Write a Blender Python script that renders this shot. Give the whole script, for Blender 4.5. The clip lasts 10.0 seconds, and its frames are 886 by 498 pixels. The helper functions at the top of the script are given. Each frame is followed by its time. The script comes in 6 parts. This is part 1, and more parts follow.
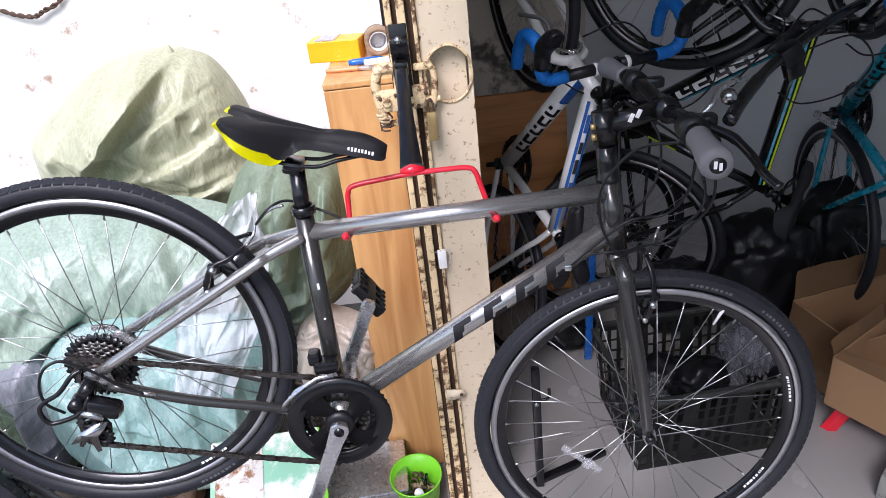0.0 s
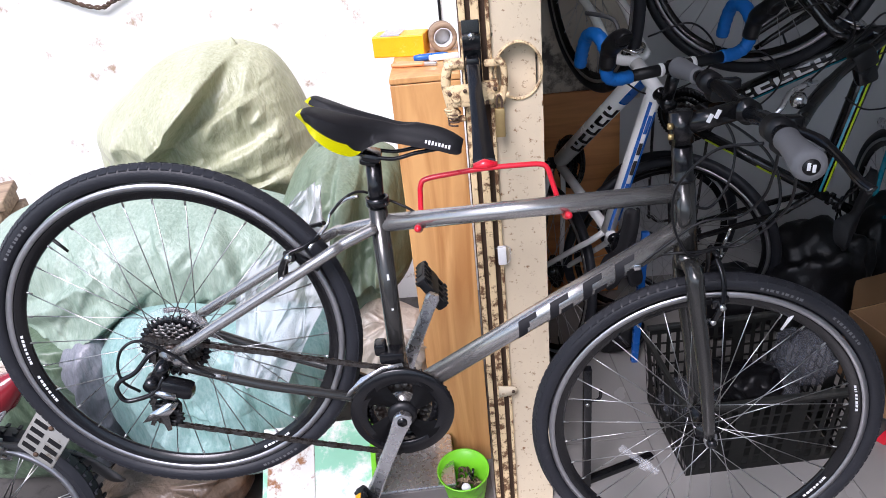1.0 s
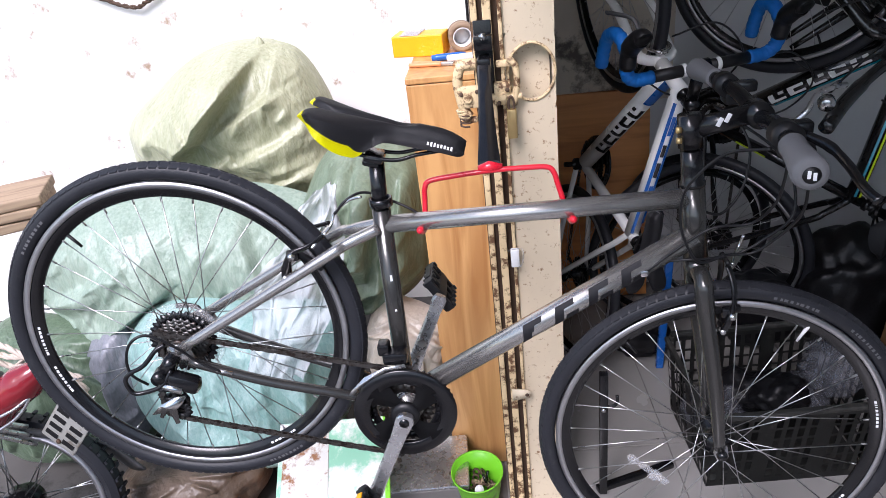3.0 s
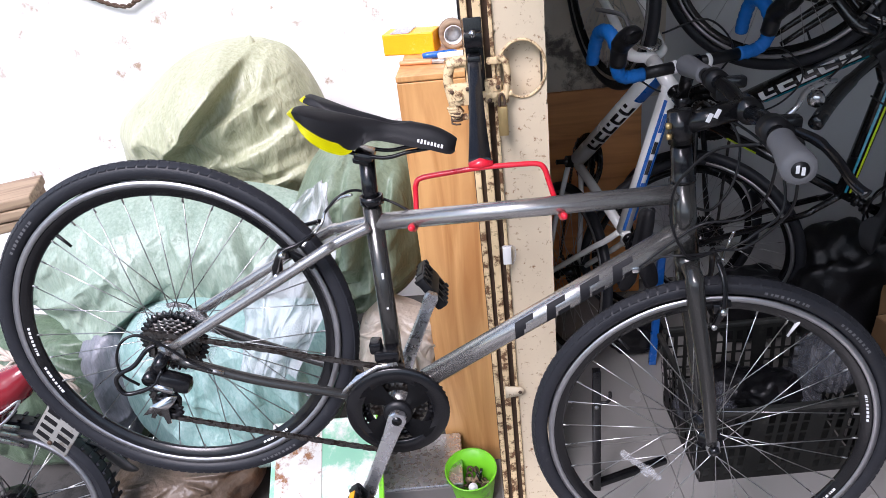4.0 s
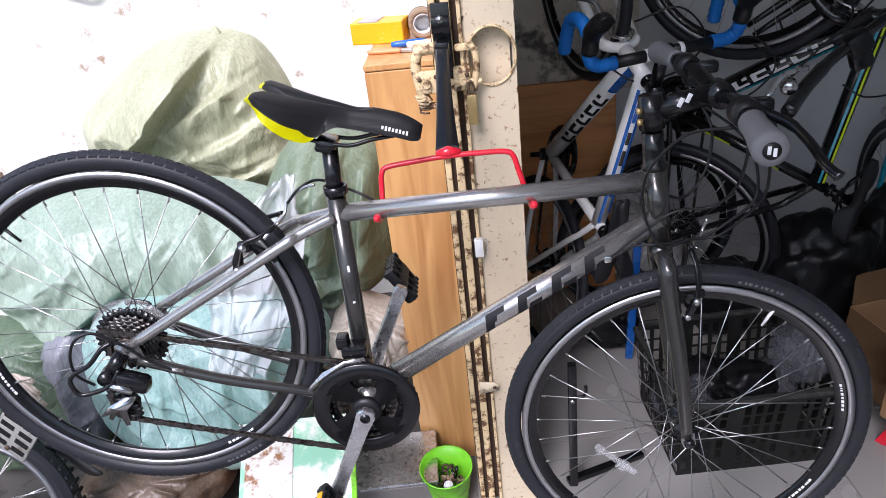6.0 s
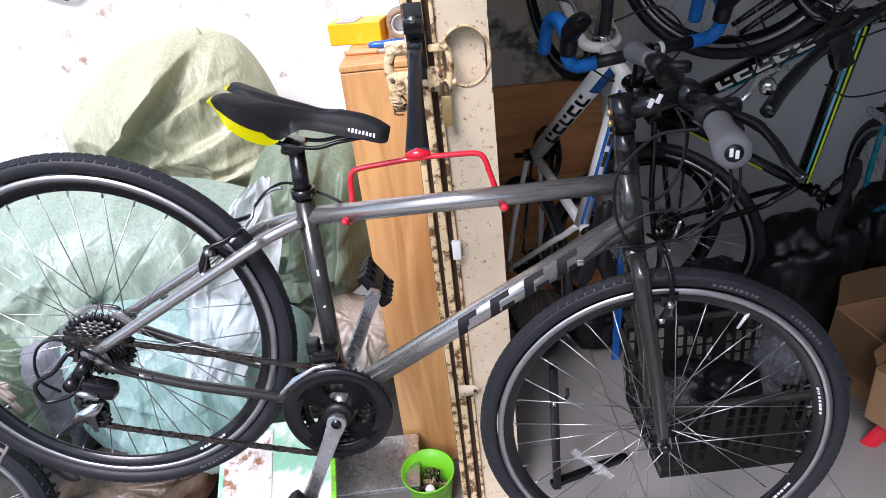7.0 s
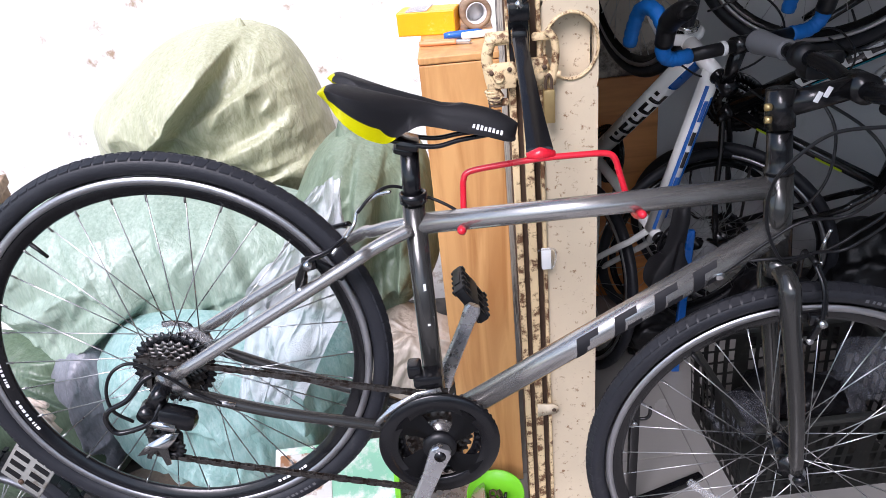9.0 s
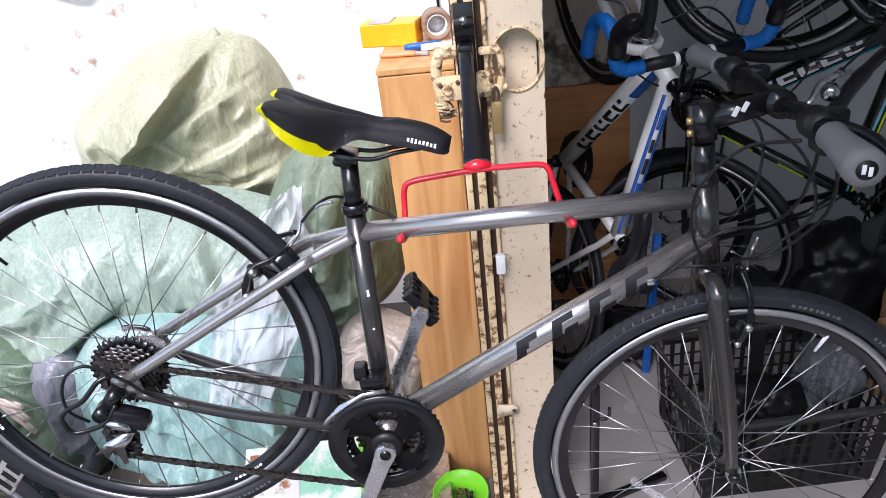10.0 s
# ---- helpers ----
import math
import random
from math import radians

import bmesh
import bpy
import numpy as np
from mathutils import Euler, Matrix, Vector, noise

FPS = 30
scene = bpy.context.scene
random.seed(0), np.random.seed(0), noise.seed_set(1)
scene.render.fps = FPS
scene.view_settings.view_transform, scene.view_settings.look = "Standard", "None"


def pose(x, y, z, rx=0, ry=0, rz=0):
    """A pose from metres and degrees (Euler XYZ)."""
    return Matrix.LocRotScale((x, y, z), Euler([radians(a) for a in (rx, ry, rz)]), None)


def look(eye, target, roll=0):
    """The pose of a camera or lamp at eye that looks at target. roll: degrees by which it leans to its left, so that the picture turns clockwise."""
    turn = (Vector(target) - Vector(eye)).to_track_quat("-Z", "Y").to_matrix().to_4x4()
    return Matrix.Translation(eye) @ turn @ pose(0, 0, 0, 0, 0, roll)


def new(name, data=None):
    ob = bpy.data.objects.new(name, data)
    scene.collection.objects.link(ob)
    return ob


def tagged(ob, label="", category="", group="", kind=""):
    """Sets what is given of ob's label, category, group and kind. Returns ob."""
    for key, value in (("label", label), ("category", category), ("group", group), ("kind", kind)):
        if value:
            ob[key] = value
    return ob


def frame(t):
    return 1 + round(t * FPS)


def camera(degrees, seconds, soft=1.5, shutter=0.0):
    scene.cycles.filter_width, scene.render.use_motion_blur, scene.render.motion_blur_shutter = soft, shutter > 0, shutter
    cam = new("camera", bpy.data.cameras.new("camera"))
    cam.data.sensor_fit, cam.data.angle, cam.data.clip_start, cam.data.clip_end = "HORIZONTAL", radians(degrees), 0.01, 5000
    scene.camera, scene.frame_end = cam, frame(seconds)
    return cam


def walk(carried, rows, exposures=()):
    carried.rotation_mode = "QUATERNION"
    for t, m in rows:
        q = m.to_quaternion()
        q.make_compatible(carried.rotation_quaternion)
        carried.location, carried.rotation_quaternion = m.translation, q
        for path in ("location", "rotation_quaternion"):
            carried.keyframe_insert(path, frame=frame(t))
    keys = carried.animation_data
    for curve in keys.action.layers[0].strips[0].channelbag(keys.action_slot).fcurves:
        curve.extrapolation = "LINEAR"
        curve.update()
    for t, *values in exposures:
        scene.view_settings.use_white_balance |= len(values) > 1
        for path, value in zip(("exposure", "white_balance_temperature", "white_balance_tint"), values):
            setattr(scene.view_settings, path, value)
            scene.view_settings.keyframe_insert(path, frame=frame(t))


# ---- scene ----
cam = camera(65.4, 10.0, soft=0.6)
METRES, EYE, TILT, LEAN, TURN = 0.64, 1.63, -8.5, 0.0, 0.0
ROWS = [
    (0.0, 0.0, 0.0, 0.0, -2.28, -20.23, 6.21),
    (0.5, -0.035, -0.0007, -0.0013, -2.07, -20.2, 6.06),
    (1.0, -0.111, -0.0175, 0.0029, 0.7, -19.99, 5.3),
    (1.5, -0.1186, -0.0007, -0.0015, 3.79, -19.93, 4.91),
    (2.0, -0.0689, 0.0024, 0.0031, 4.24, -19.85, 5.15),
    (3.5, -0.0007, -0.0012, 0.0001, 4.22, -19.91, 5.66),
    (4.0, 0.0019, 0.0005, -0.0034, 3.75, -20.0, 5.65),
    (4.5, 0.0116, 0.015, 0.0074, 3.22, -20.0, 5.66),
    (5.0, 0.0278, 0.0318, -0.0221, 2.79, -20.14, 5.65),
    (6.5, 0.0313, 0.0597, -0.0479, 1.81, -20.31, 5.69),
    (7.0, 0.1003, 0.0769, -0.0523, 1.77, -20.32, 5.75),
    (7.5, 0.1109, 0.096, -0.045, 1.87, -20.3, 5.71),
    (8.0, 0.0173, 0.1381, -0.032, 1.73, -20.38, 5.55),
    (8.5, -0.125, 0.2195, -0.0547, 1.4, -20.35, 5.45),
    (9.0, -0.216, 0.2692, -0.0671, 1.22, -20.36, 5.48),
    (9.5, -0.1267, 0.2376, -0.0339, 1.26, -20.28, 5.62),
    (10.0, -0.0651, 0.2105, -0.0423, 1.34, -20.26, 5.61),
]
walk(cam, [(t, pose(0, 0, EYE, TILT, LEAN, TURN) @ pose(METRES * x, METRES * y, METRES * z, 90 + pitch, roll, yaw)) for t, x, y, z, yaw, pitch, roll in ROWS])


# ---- light ----
world = bpy.data.worlds.new("sky")
scene.world = world
world.use_nodes = True
wn, wl = world.node_tree.nodes, world.node_tree.links
sky = wn.new("ShaderNodeTexSky")
sky.sky_type, sky.sun_disc = "NISHITA", False
sky.sun_elevation, sky.sun_rotation = radians(50), radians(-161)
sky.air_density, sky.dust_density, sky.ozone_density = 1.0, 1.5, 0.8
wl.new(sky.outputs[0], wn["Background"].inputs["Color"])
wn["Background"].inputs["Strength"].default_value = 0.15
sun = new("sun", bpy.data.lights.new("sun", "SUN"))
sun.data.energy, sun.data.angle, sun.data.color = 3.0, radians(28), (1.0, 0.94, 1.10)
sun.matrix_world = look((-1.5, -3.2, 6.0), (0, 1.2, 0.6))
scene.view_settings.exposure = 0.72


# ---- materials ----
def pbr(name, color, rough=0.5, metal=0.0, var=0.15, scale=20.0, bump=0.0, fine=6.0, dirt=None, amount=0.35, dscale=4.0, specular=0.5, coat=0.0, random_tone=0.0, rvar=0.1):
    """Surface with grain at two scales, optional stains in a second colour and fine relief."""
    m = bpy.data.materials.new(name)
    m.use_nodes = True
    n, l = m.node_tree.nodes, m.node_tree.links
    b = n["Principled BSDF"]
    b.inputs["Roughness"].default_value, b.inputs["Metallic"].default_value = rough, metal
    b.inputs["Specular IOR Level"].default_value, b.inputs["Coat Weight"].default_value = specular, coat
    tc = n.new("ShaderNodeTexCoord")
    a = n.new("ShaderNodeTexNoise")
    a.inputs["Scale"].default_value, a.inputs["Detail"].default_value = scale, 6
    l.new(tc.outputs["Object"], a.inputs["Vector"])
    mix = n.new("ShaderNodeMix")
    mix.data_type = "RGBA"
    mix.inputs["A"].default_value = (*[c * (1 - var) for c in color], 1)
    mix.inputs["B"].default_value = (*[min(1, c * (1 + var)) for c in color], 1)
    l.new(a.outputs["Fac"], mix.inputs["Factor"])
    out = mix.outputs["Result"]
    if dirt:
        d = n.new("ShaderNodeTexNoise")
        d.inputs["Scale"].default_value, d.inputs["Detail"].default_value, d.inputs["Roughness"].default_value = dscale, 8, 0.7
        l.new(tc.outputs["Object"], d.inputs["Vector"])
        r = n.new("ShaderNodeValToRGB")
        r.color_ramp.elements[0].position, r.color_ramp.elements[1].position = 1 - amount - 0.03, 1 - amount + 0.06
        l.new(d.outputs["Fac"], r.inputs["Fac"])
        m2 = n.new("ShaderNodeMix")
        m2.data_type = "RGBA"
        l.new(r.outputs["Color"], m2.inputs["Factor"])
        l.new(out, m2.inputs["A"])
        m2.inputs["B"].default_value = (*dirt, 1)
        out = m2.outputs["Result"]
    if random_tone:
        oi = n.new("ShaderNodeObjectInfo")
        hs = n.new("ShaderNodeHueSaturation")
        mr = n.new("ShaderNodeMapRange")
        mr.inputs["To Min"].default_value, mr.inputs["To Max"].default_value = 1 - random_tone, 1 + random_tone
        l.new(oi.outputs["Random"], mr.inputs["Value"])
        l.new(mr.outputs["Result"], hs.inputs["Value"])
        l.new(out, hs.inputs["Color"])
        out = hs.outputs["Color"]
    l.new(out, b.inputs["Base Color"])
    if bump:
        f = n.new("ShaderNodeTexNoise")
        f.inputs["Scale"].default_value, f.inputs["Detail"].default_value = scale * fine, 5
        l.new(tc.outputs["Object"], f.inputs["Vector"])
        bp = n.new("ShaderNodeBump")
        bp.inputs["Strength"].default_value, bp.inputs["Distance"].default_value = bump, 0.004
        l.new(f.outputs["Fac"], bp.inputs["Height"])
        l.new(bp.outputs["Normal"], b.inputs["Normal"])
    rr = n.new("ShaderNodeMapRange")
    rr.inputs["To Min"].default_value, rr.inputs["To Max"].default_value = max(0.03, rough - rvar), min(1, rough + rvar)
    l.new(a.outputs["Fac"], rr.inputs["Value"])
    l.new(rr.outputs["Result"], b.inputs["Roughness"])
    return m


MAT = {
    "gunmetal": pbr("gunmetal_paint", (0.40, 0.39, 0.375), 0.26, 0.82, 0.02, 30, 0.0, coat=0.0, rvar=0.01),
    "dark_gunmetal": pbr("dark_gunmetal_paint", (0.066, 0.065, 0.062), 0.22, 0.65, 0.04, 30, 0.0, coat=0.2, rvar=0.03),
    "chrome": pbr("polished_alloy", (0.62, 0.62, 0.62), 0.18, 1.0, 0.06, 40),
    "alloy": pbr("brushed_alloy", (0.60, 0.60, 0.61), 0.28, 0.95, 0.1, 70, 0.05),
    "steel": pbr("spoke_steel", (0.42, 0.42, 0.42), 0.3, 1.0, 0.05, 40),
    "rim_silver": pbr("machined_rim", (0.42, 0.42, 0.43), 0.36, 0.9, 0.1, 60, 0.05),
    "black_metal": pbr("black_anodised", (0.006, 0.006, 0.007), 0.22, 0.0, 0.2, 50, specular=0.45),
    "black_plastic": pbr("black_plastic", (0.007, 0.007, 0.008), 0.42, 0, 0.2, 40, 0.05, specular=0.35),
    "tyre": pbr("tyre_rubber", (0.015, 0.016, 0.020), 0.5, 0, 0.2, 30, 0.15, dirt=(0.034, 0.034, 0.036), amount=0.36, dscale=14, specular=0.35),
    "saddle_black": pbr("saddle_vinyl", (0.022, 0.022, 0.025), 0.5, 0, 0.1, 200, 0.15, 3),
    "yellow": pbr("yellow_vinyl", (0.80, 0.78, 0.0), 0.38, 0, 0.05, 40),
    "red": pbr("red_coating", (0.62, 0.012, 0.03), 0.3, 0, 0.08, 40, coat=0.3),
    "white_print": pbr("white_print", (0.75, 0.75, 0.75), 0.5, 0, 0.05),
    "grey_print": pbr("grey_print", (0.012, 0.012, 0.014), 0.6, 0.0, 0.05, specular=0.2),
    "grip": pbr("grey_grip", (0.13, 0.13, 0.135), 0.7, 0, 0.1, 150, 0.2, 3),
    "chain": pbr("oily_chain", (0.09, 0.085, 0.08), 0.42, 0.8, 0.3, 90, 0.1, dirt=(0.035, 0.025, 0.02), amount=0.5, dscale=60),
    "cog": pbr("worn_cog_steel", (0.11, 0.105, 0.10), 0.4, 0.9, 0.3, 60, 0.1, dirt=(0.05, 0.04, 0.035), amount=0.45, dscale=50),
    "plaster": pbr("white_plaster", (0.82, 0.81, 0.78), 0.9, 0, 0.04, 8, 0.25, 8, dirt=(0.36, 0.26, 0.18), amount=0.385, dscale=7.0),
    "far_plaster": pbr("lane_plaster", (0.50, 0.50, 0.50), 0.9, 0, 0.06, 6, 0.2, 8, dirt=(0.45, 0.45, 0.44), amount=0.33, dscale=1.7),
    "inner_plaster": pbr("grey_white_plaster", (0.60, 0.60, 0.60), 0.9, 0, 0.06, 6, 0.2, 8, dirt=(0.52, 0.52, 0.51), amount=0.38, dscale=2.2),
    "stained": pbr("stained_concrete", (0.54, 0.48, 0.40), 0.92, 0, 0.2, 9, 0.4, 6, dirt=(0.12, 0.105, 0.09), amount=0.47, dscale=5),
    "ceiling": pbr("ceiling_paint", (0.68, 0.68, 0.66), 0.9, 0, 0.08, 5, 0.1),
    "tile": pbr("floor_tile", (0.275, 0.265, 0.25), 0.24, 0, 0.06, 6, 0.03, dirt=(0.25, 0.235, 0.21), amount=0.36, dscale=5, random_tone=0.04),
    "case_dark": pbr("dusty_black_plastic", (0.06, 0.06, 0.062), 0.6, 0, 0.2, 10, 0.1),
    "paving": pbr("grey_concrete", (0.24, 0.23, 0.215), 0.8, 0, 0.15, 5, 0.2, dirt=(0.17, 0.16, 0.15), amount=0.42, dscale=2),
    "dark_ground": pbr("grimy_concrete", (0.075, 0.070, 0.064), 0.85, 0, 0.3, 7, 0.3, dirt=(0.03, 0.028, 0.025), amount=0.45, dscale=5),
    "grout": pbr("grout", (0.16, 0.15, 0.14), 0.9, 0, 0.2, 60, 0.2),
    "cream": pbr("cream_gate_paint", (0.64, 0.54, 0.385), 0.5, 0.0, 0.14, 7, 0.2, dirt=(0.22, 0.11, 0.045), amount=0.40, dscale=60),
    "rust": pbr("rusty_cream_rail", (0.70, 0.54, 0.31), 0.55, 0.0, 0.22, 14, 0.35, dirt=(0.13, 0.06, 0.025), amount=0.485, dscale=38),
    "dark_rust": pbr("dark_rust", (0.09, 0.055, 0.035), 0.8, 0.1, 0.4, 30, 0.4),
    "brass": pbr("old_brass", (0.55, 0.40, 0.18), 0.4, 0.8, 0.2, 40, 0.1),
    "green_paint": pbr("worn_green_tin", (0.30, 0.62, 0.42), 0.5, 0, 0.15, 8, 0.1, dirt=(0.80, 0.78, 0.72), amount=0.50, dscale=7),
    "bowl": pbr("lime_plastic", (0.20, 0.62, 0.03), 0.32, 0, 0.08, 14, dirt=(0.13, 0.22, 0.05), amount=0.36, dscale=9),
    "cardboard": pbr("cardboard", (0.27, 0.155, 0.075), 0.85, 0, 0.1, 9, 0.15, dirt=(0.24, 0.14, 0.07), amount=0.4, dscale=4),
    "crate": pbr("dusty_black_crate", (0.022, 0.023, 0.021), 0.5, 0, 0.25, 20, 0.1, dirt=(0.055, 0.052, 0.046), amount=0.40, dscale=9),
    "orange": pbr("orange_box_tape", (0.95, 0.42, 0.01), 0.35, 0, 0.1, 25, 0.2, dirt=(0.85, 0.62, 0.16), amount=0.36, dscale=16),
    "blue": pbr("blue_tape", (0.0, 0.13, 0.46), 0.6, 0, 0.1, 60, 0.2),
    "teal": pbr("teal_paint", (0.01, 0.26, 0.36), 0.28, 0.1, 0.06, 30, coat=0.4),
    "bike_white": pbr("white_frame_paint", (0.86, 0.86, 0.84), 0.25, 0, 0.04, 20, coat=0.4),
    "bike_blue": pbr("blue_frame_paint", (0.01, 0.11, 0.42), 0.28, 0, 0.05, 20, coat=0.4),
    "bike_black": pbr("black_frame_paint", (0.007, 0.007, 0.008), 0.25, 0, 0.1, 20, coat=0.4),
    "lime": pbr("lime_frame_paint", (0.55, 0.72, 0.02), 0.3, 0, 0.05, 20),
    "dark_cloth": pbr("black_bag_plastic", (0.005, 0.005, 0.006), 0.42, 0, 0.2, 20, 0.3, specular=0.35),
}


def wood(name, color, dark, scale=3.0, rough=0.5, axis="Z"):
    m = pbr(name, color, rough, 0, 0.1, 10, 0.05)
    n, l = m.node_tree.nodes, m.node_tree.links
    b = n["Principled BSDF"]
    tc = n.new("ShaderNodeTexCoord")
    mp = n.new("ShaderNodeMapping")
    mp.inputs["Scale"].default_value = (scale * 4, scale * 4, scale * 0.35) if axis == "Z" else (scale * 0.35, scale * 4, scale * 4)
    nz = n.new("ShaderNodeTexNoise")
    nz.inputs["Scale"].default_value, nz.inputs["Detail"].default_value, nz.inputs["Distortion"].default_value = 2.2, 7, 1.2
    rp = n.new("ShaderNodeValToRGB")
    rp.color_ramp.elements[0].color, rp.color_ramp.elements[1].color = (*dark, 1), (*color, 1)
    rp.color_ramp.elements[0].position, rp.color_ramp.elements[1].position = 0.3, 0.58
    l.new(tc.outputs["Object"], mp.inputs["Vector"])
    l.new(mp.outputs["Vector"], nz.inputs["Vector"])
    l.new(nz.outputs["Fac"], rp.inputs["Fac"])
    l.new(rp.outputs["Color"], b.inputs["Base Color"])
    return m


MAT["pine"] = wood("varnished_pine", (0.62, 0.34, 0.13), (0.42, 0.19, 0.06), 2.4, 0.42)
MAT["brown_board"] = wood("brown_board", (0.70, 0.30, 0.10), (0.48, 0.18, 0.055), 2.0, 0.5, "X")
MAT["grey_plank"] = wood("weathered_plank", (0.36, 0.26, 0.17), (0.17, 0.11, 0.07), 3.0, 0.8, "X")


def woven(name, color, light):
    """Woven plastic sacking: tape weave, faded streaks, thin creases and a slight sheen."""
    m = pbr(name, color, 0.40, 0, 0.12, 5, 0.0)
    n, l = m.node_tree.nodes, m.node_tree.links
    b = n["Principled BSDF"]
    tc = n.new("ShaderNodeTexCoord")
    def stretched(scale, rot, detail, rough):
        mp = n.new("ShaderNodeMapping")
        mp.inputs["Rotation"].default_value, mp.inputs["Scale"].default_value = (0, rot, 0), (1, 1, 0.16)
        nz = n.new("ShaderNodeTexNoise")
        nz.inputs["Scale"].default_value, nz.inputs["Detail"].default_value, nz.inputs["Roughness"].default_value = scale, detail, rough
        l.new(tc.outputs["Object"], mp.inputs["Vector"])
        l.new(mp.outputs["Vector"], nz.inputs["Vector"])
        return nz
    warp, weft, cloud = stretched(110, 0.5, 4, 0.7), stretched(110, 2.07, 4, 0.7), stretched(7, 0.8, 5, 0.6)
    add = n.new("ShaderNodeMath")
    add.operation = "ADD"
    l.new(warp.outputs["Fac"], add.inputs[0])
    l.new(weft.outputs["Fac"], add.inputs[1])
    mid = n.new("ShaderNodeMath")
    mid.operation = "MULTIPLY_ADD"
    mid.inputs[1].default_value = 0.36
    l.new(add.outputs[0], mid.inputs[0])
    part_cloud = n.new("ShaderNodeMath")
    part_cloud.operation = "MULTIPLY"
    part_cloud.inputs[1].default_value = 0.30
    l.new(cloud.outputs["Fac"], part_cloud.inputs[0])
    l.new(part_cloud.outputs[0], mid.inputs[2])
    rp = n.new("ShaderNodeValToRGB")
    rp.color_ramp.elements[0].color, rp.color_ramp.elements[1].color = (*color, 1), (*light, 1)
    rp.color_ramp.elements[0].position, rp.color_ramp.elements[1].position = 0.38, 0.64
    l.new(mid.outputs[0], rp.inputs["Fac"])
    l.new(rp.outputs["Color"], b.inputs["Base Color"])
    last = None
    for scale, rot, depth in ((6.0, 0.6, 0.0040), (19.0, -0.7, 0.0014), (52.0, 0.3, 0.0005)):
        mp = n.new("ShaderNodeMapping")
        mp.inputs["Rotation"].default_value, mp.inputs["Scale"].default_value = (0, rot, 0), (1, 1, 0.6)
        nz = n.new("ShaderNodeTexNoise")
        nz.inputs["Scale"].default_value, nz.inputs["Detail"].default_value, nz.inputs["Distortion"].default_value = scale, 3, 0.9
        l.new(tc.outputs["Object"], mp.inputs["Vector"])
        l.new(mp.outputs["Vector"], nz.inputs["Vector"])
        fold = n.new("ShaderNodeMath")
        fold.operation = "SUBTRACT"
        fold.inputs[1].default_value = 0.5
        l.new(nz.outputs["Fac"], fold.inputs[0])
        sharp = n.new("ShaderNodeMath")
        sharp.operation = "ABSOLUTE"
        l.new(fold.outputs[0], sharp.inputs[0])
        bp = n.new("ShaderNodeBump")
        bp.inputs["Strength"].default_value, bp.inputs["Distance"].default_value = 1.0, depth * 4
        l.new(sharp.outputs[0], bp.inputs["Height"])
        if last:
            l.new(last.outputs["Normal"], bp.inputs["Normal"])
        last = bp
    wb = n.new("ShaderNodeBump")
    wb.inputs["Strength"].default_value, wb.inputs["Distance"].default_value = 0.4, 0.0012
    l.new(add.outputs[0], wb.inputs["Height"])
    l.new(last.outputs["Normal"], wb.inputs["Normal"])
    l.new(wb.outputs["Normal"], b.inputs["Normal"])
    return m


MAT["sack_olive"] = woven("olive_sacking", (0.29, 0.305, 0.185), (0.49, 0.495, 0.35))
MAT["sack_green"] = woven("green_sacking", (0.19, 0.27, 0.205), (0.36, 0.44, 0.36))
MAT["sack_olive_green"] = woven("grey_green_sacking", (0.115, 0.16, 0.105), (0.22, 0.275, 0.195))
MAT["tarp_grey"] = woven("grey_sheeting", (0.14, 0.148, 0.165), (0.26, 0.27, 0.30))
MAT["sack_mint"] = woven("mint_sacking", (0.16, 0.31, 0.275), (0.35, 0.49, 0.46))
MAT["sack_dark"] = woven("dark_green_sacking", (0.08, 0.125, 0.075), (0.17, 0.23, 0.155))
MAT["sack_brown"] = woven("brown_sacking", (0.07, 0.05, 0.035), (0.14, 0.10, 0.07))
MAT["sack_beige"] = woven("beige_sacking", (0.42, 0.36, 0.29), (0.58, 0.52, 0.44))


def clear(name, color, rough, alpha):
    m = bpy.data.materials.new(name)
    m.use_nodes = True
    b = m.node_tree.nodes["Principled BSDF"]
    b.inputs["Base Color"].default_value = (*color, 1)
    b.inputs["Roughness"].default_value, b.inputs["Alpha"].default_value = rough, alpha
    n, l = m.node_tree.nodes, m.node_tree.links
    v = n.new("ShaderNodeTexNoise")
    v.inputs["Scale"].default_value = 60
    bp = n.new("ShaderNodeBump")
    bp.inputs["Strength"].default_value, bp.inputs["Distance"].default_value = 0.6, 0.006
    l.new(v.outputs["Fac"], bp.inputs["Height"])
    l.new(bp.outputs["Normal"], b.inputs["Normal"])
    return m


MAT["film"] = clear("clear_plastic_film", (0.72, 0.75, 0.78), 0.25, 0.58)
MAT["bag_film"] = clear("grey_clear_bag", (0.20, 0.21, 0.24), 0.22, 0.32)
MAT["faint"] = clear("thin_clear_plastic", (0.8, 0.8, 0.8), 0.1, 0.13)
MAT["clear"] = clear("clear_plastic", (0.75, 0.76, 0.77), 0.15, 0.20)


# ---- mesh tools ----
def part(name, bm, material, parent=None, label="", smooth=True, at=None):
    me = bpy.data.meshes.new(name)
    if smooth:
        for f in bm.faces:
            f.smooth = True
        for e in bm.edges:
            if len(e.link_faces) == 2 and e.calc_face_angle(0) > 0.7:
                e.smooth = False
    bm.to_mesh(me)
    bm.free()
    me.materials.append(MAT[material] if isinstance(material, str) else material)
    ob = new(name, me)
    if at is not None:
        ob.matrix_basis = at
    ob.parent = parent
    if label:
        ob["label"] = label
    return ob


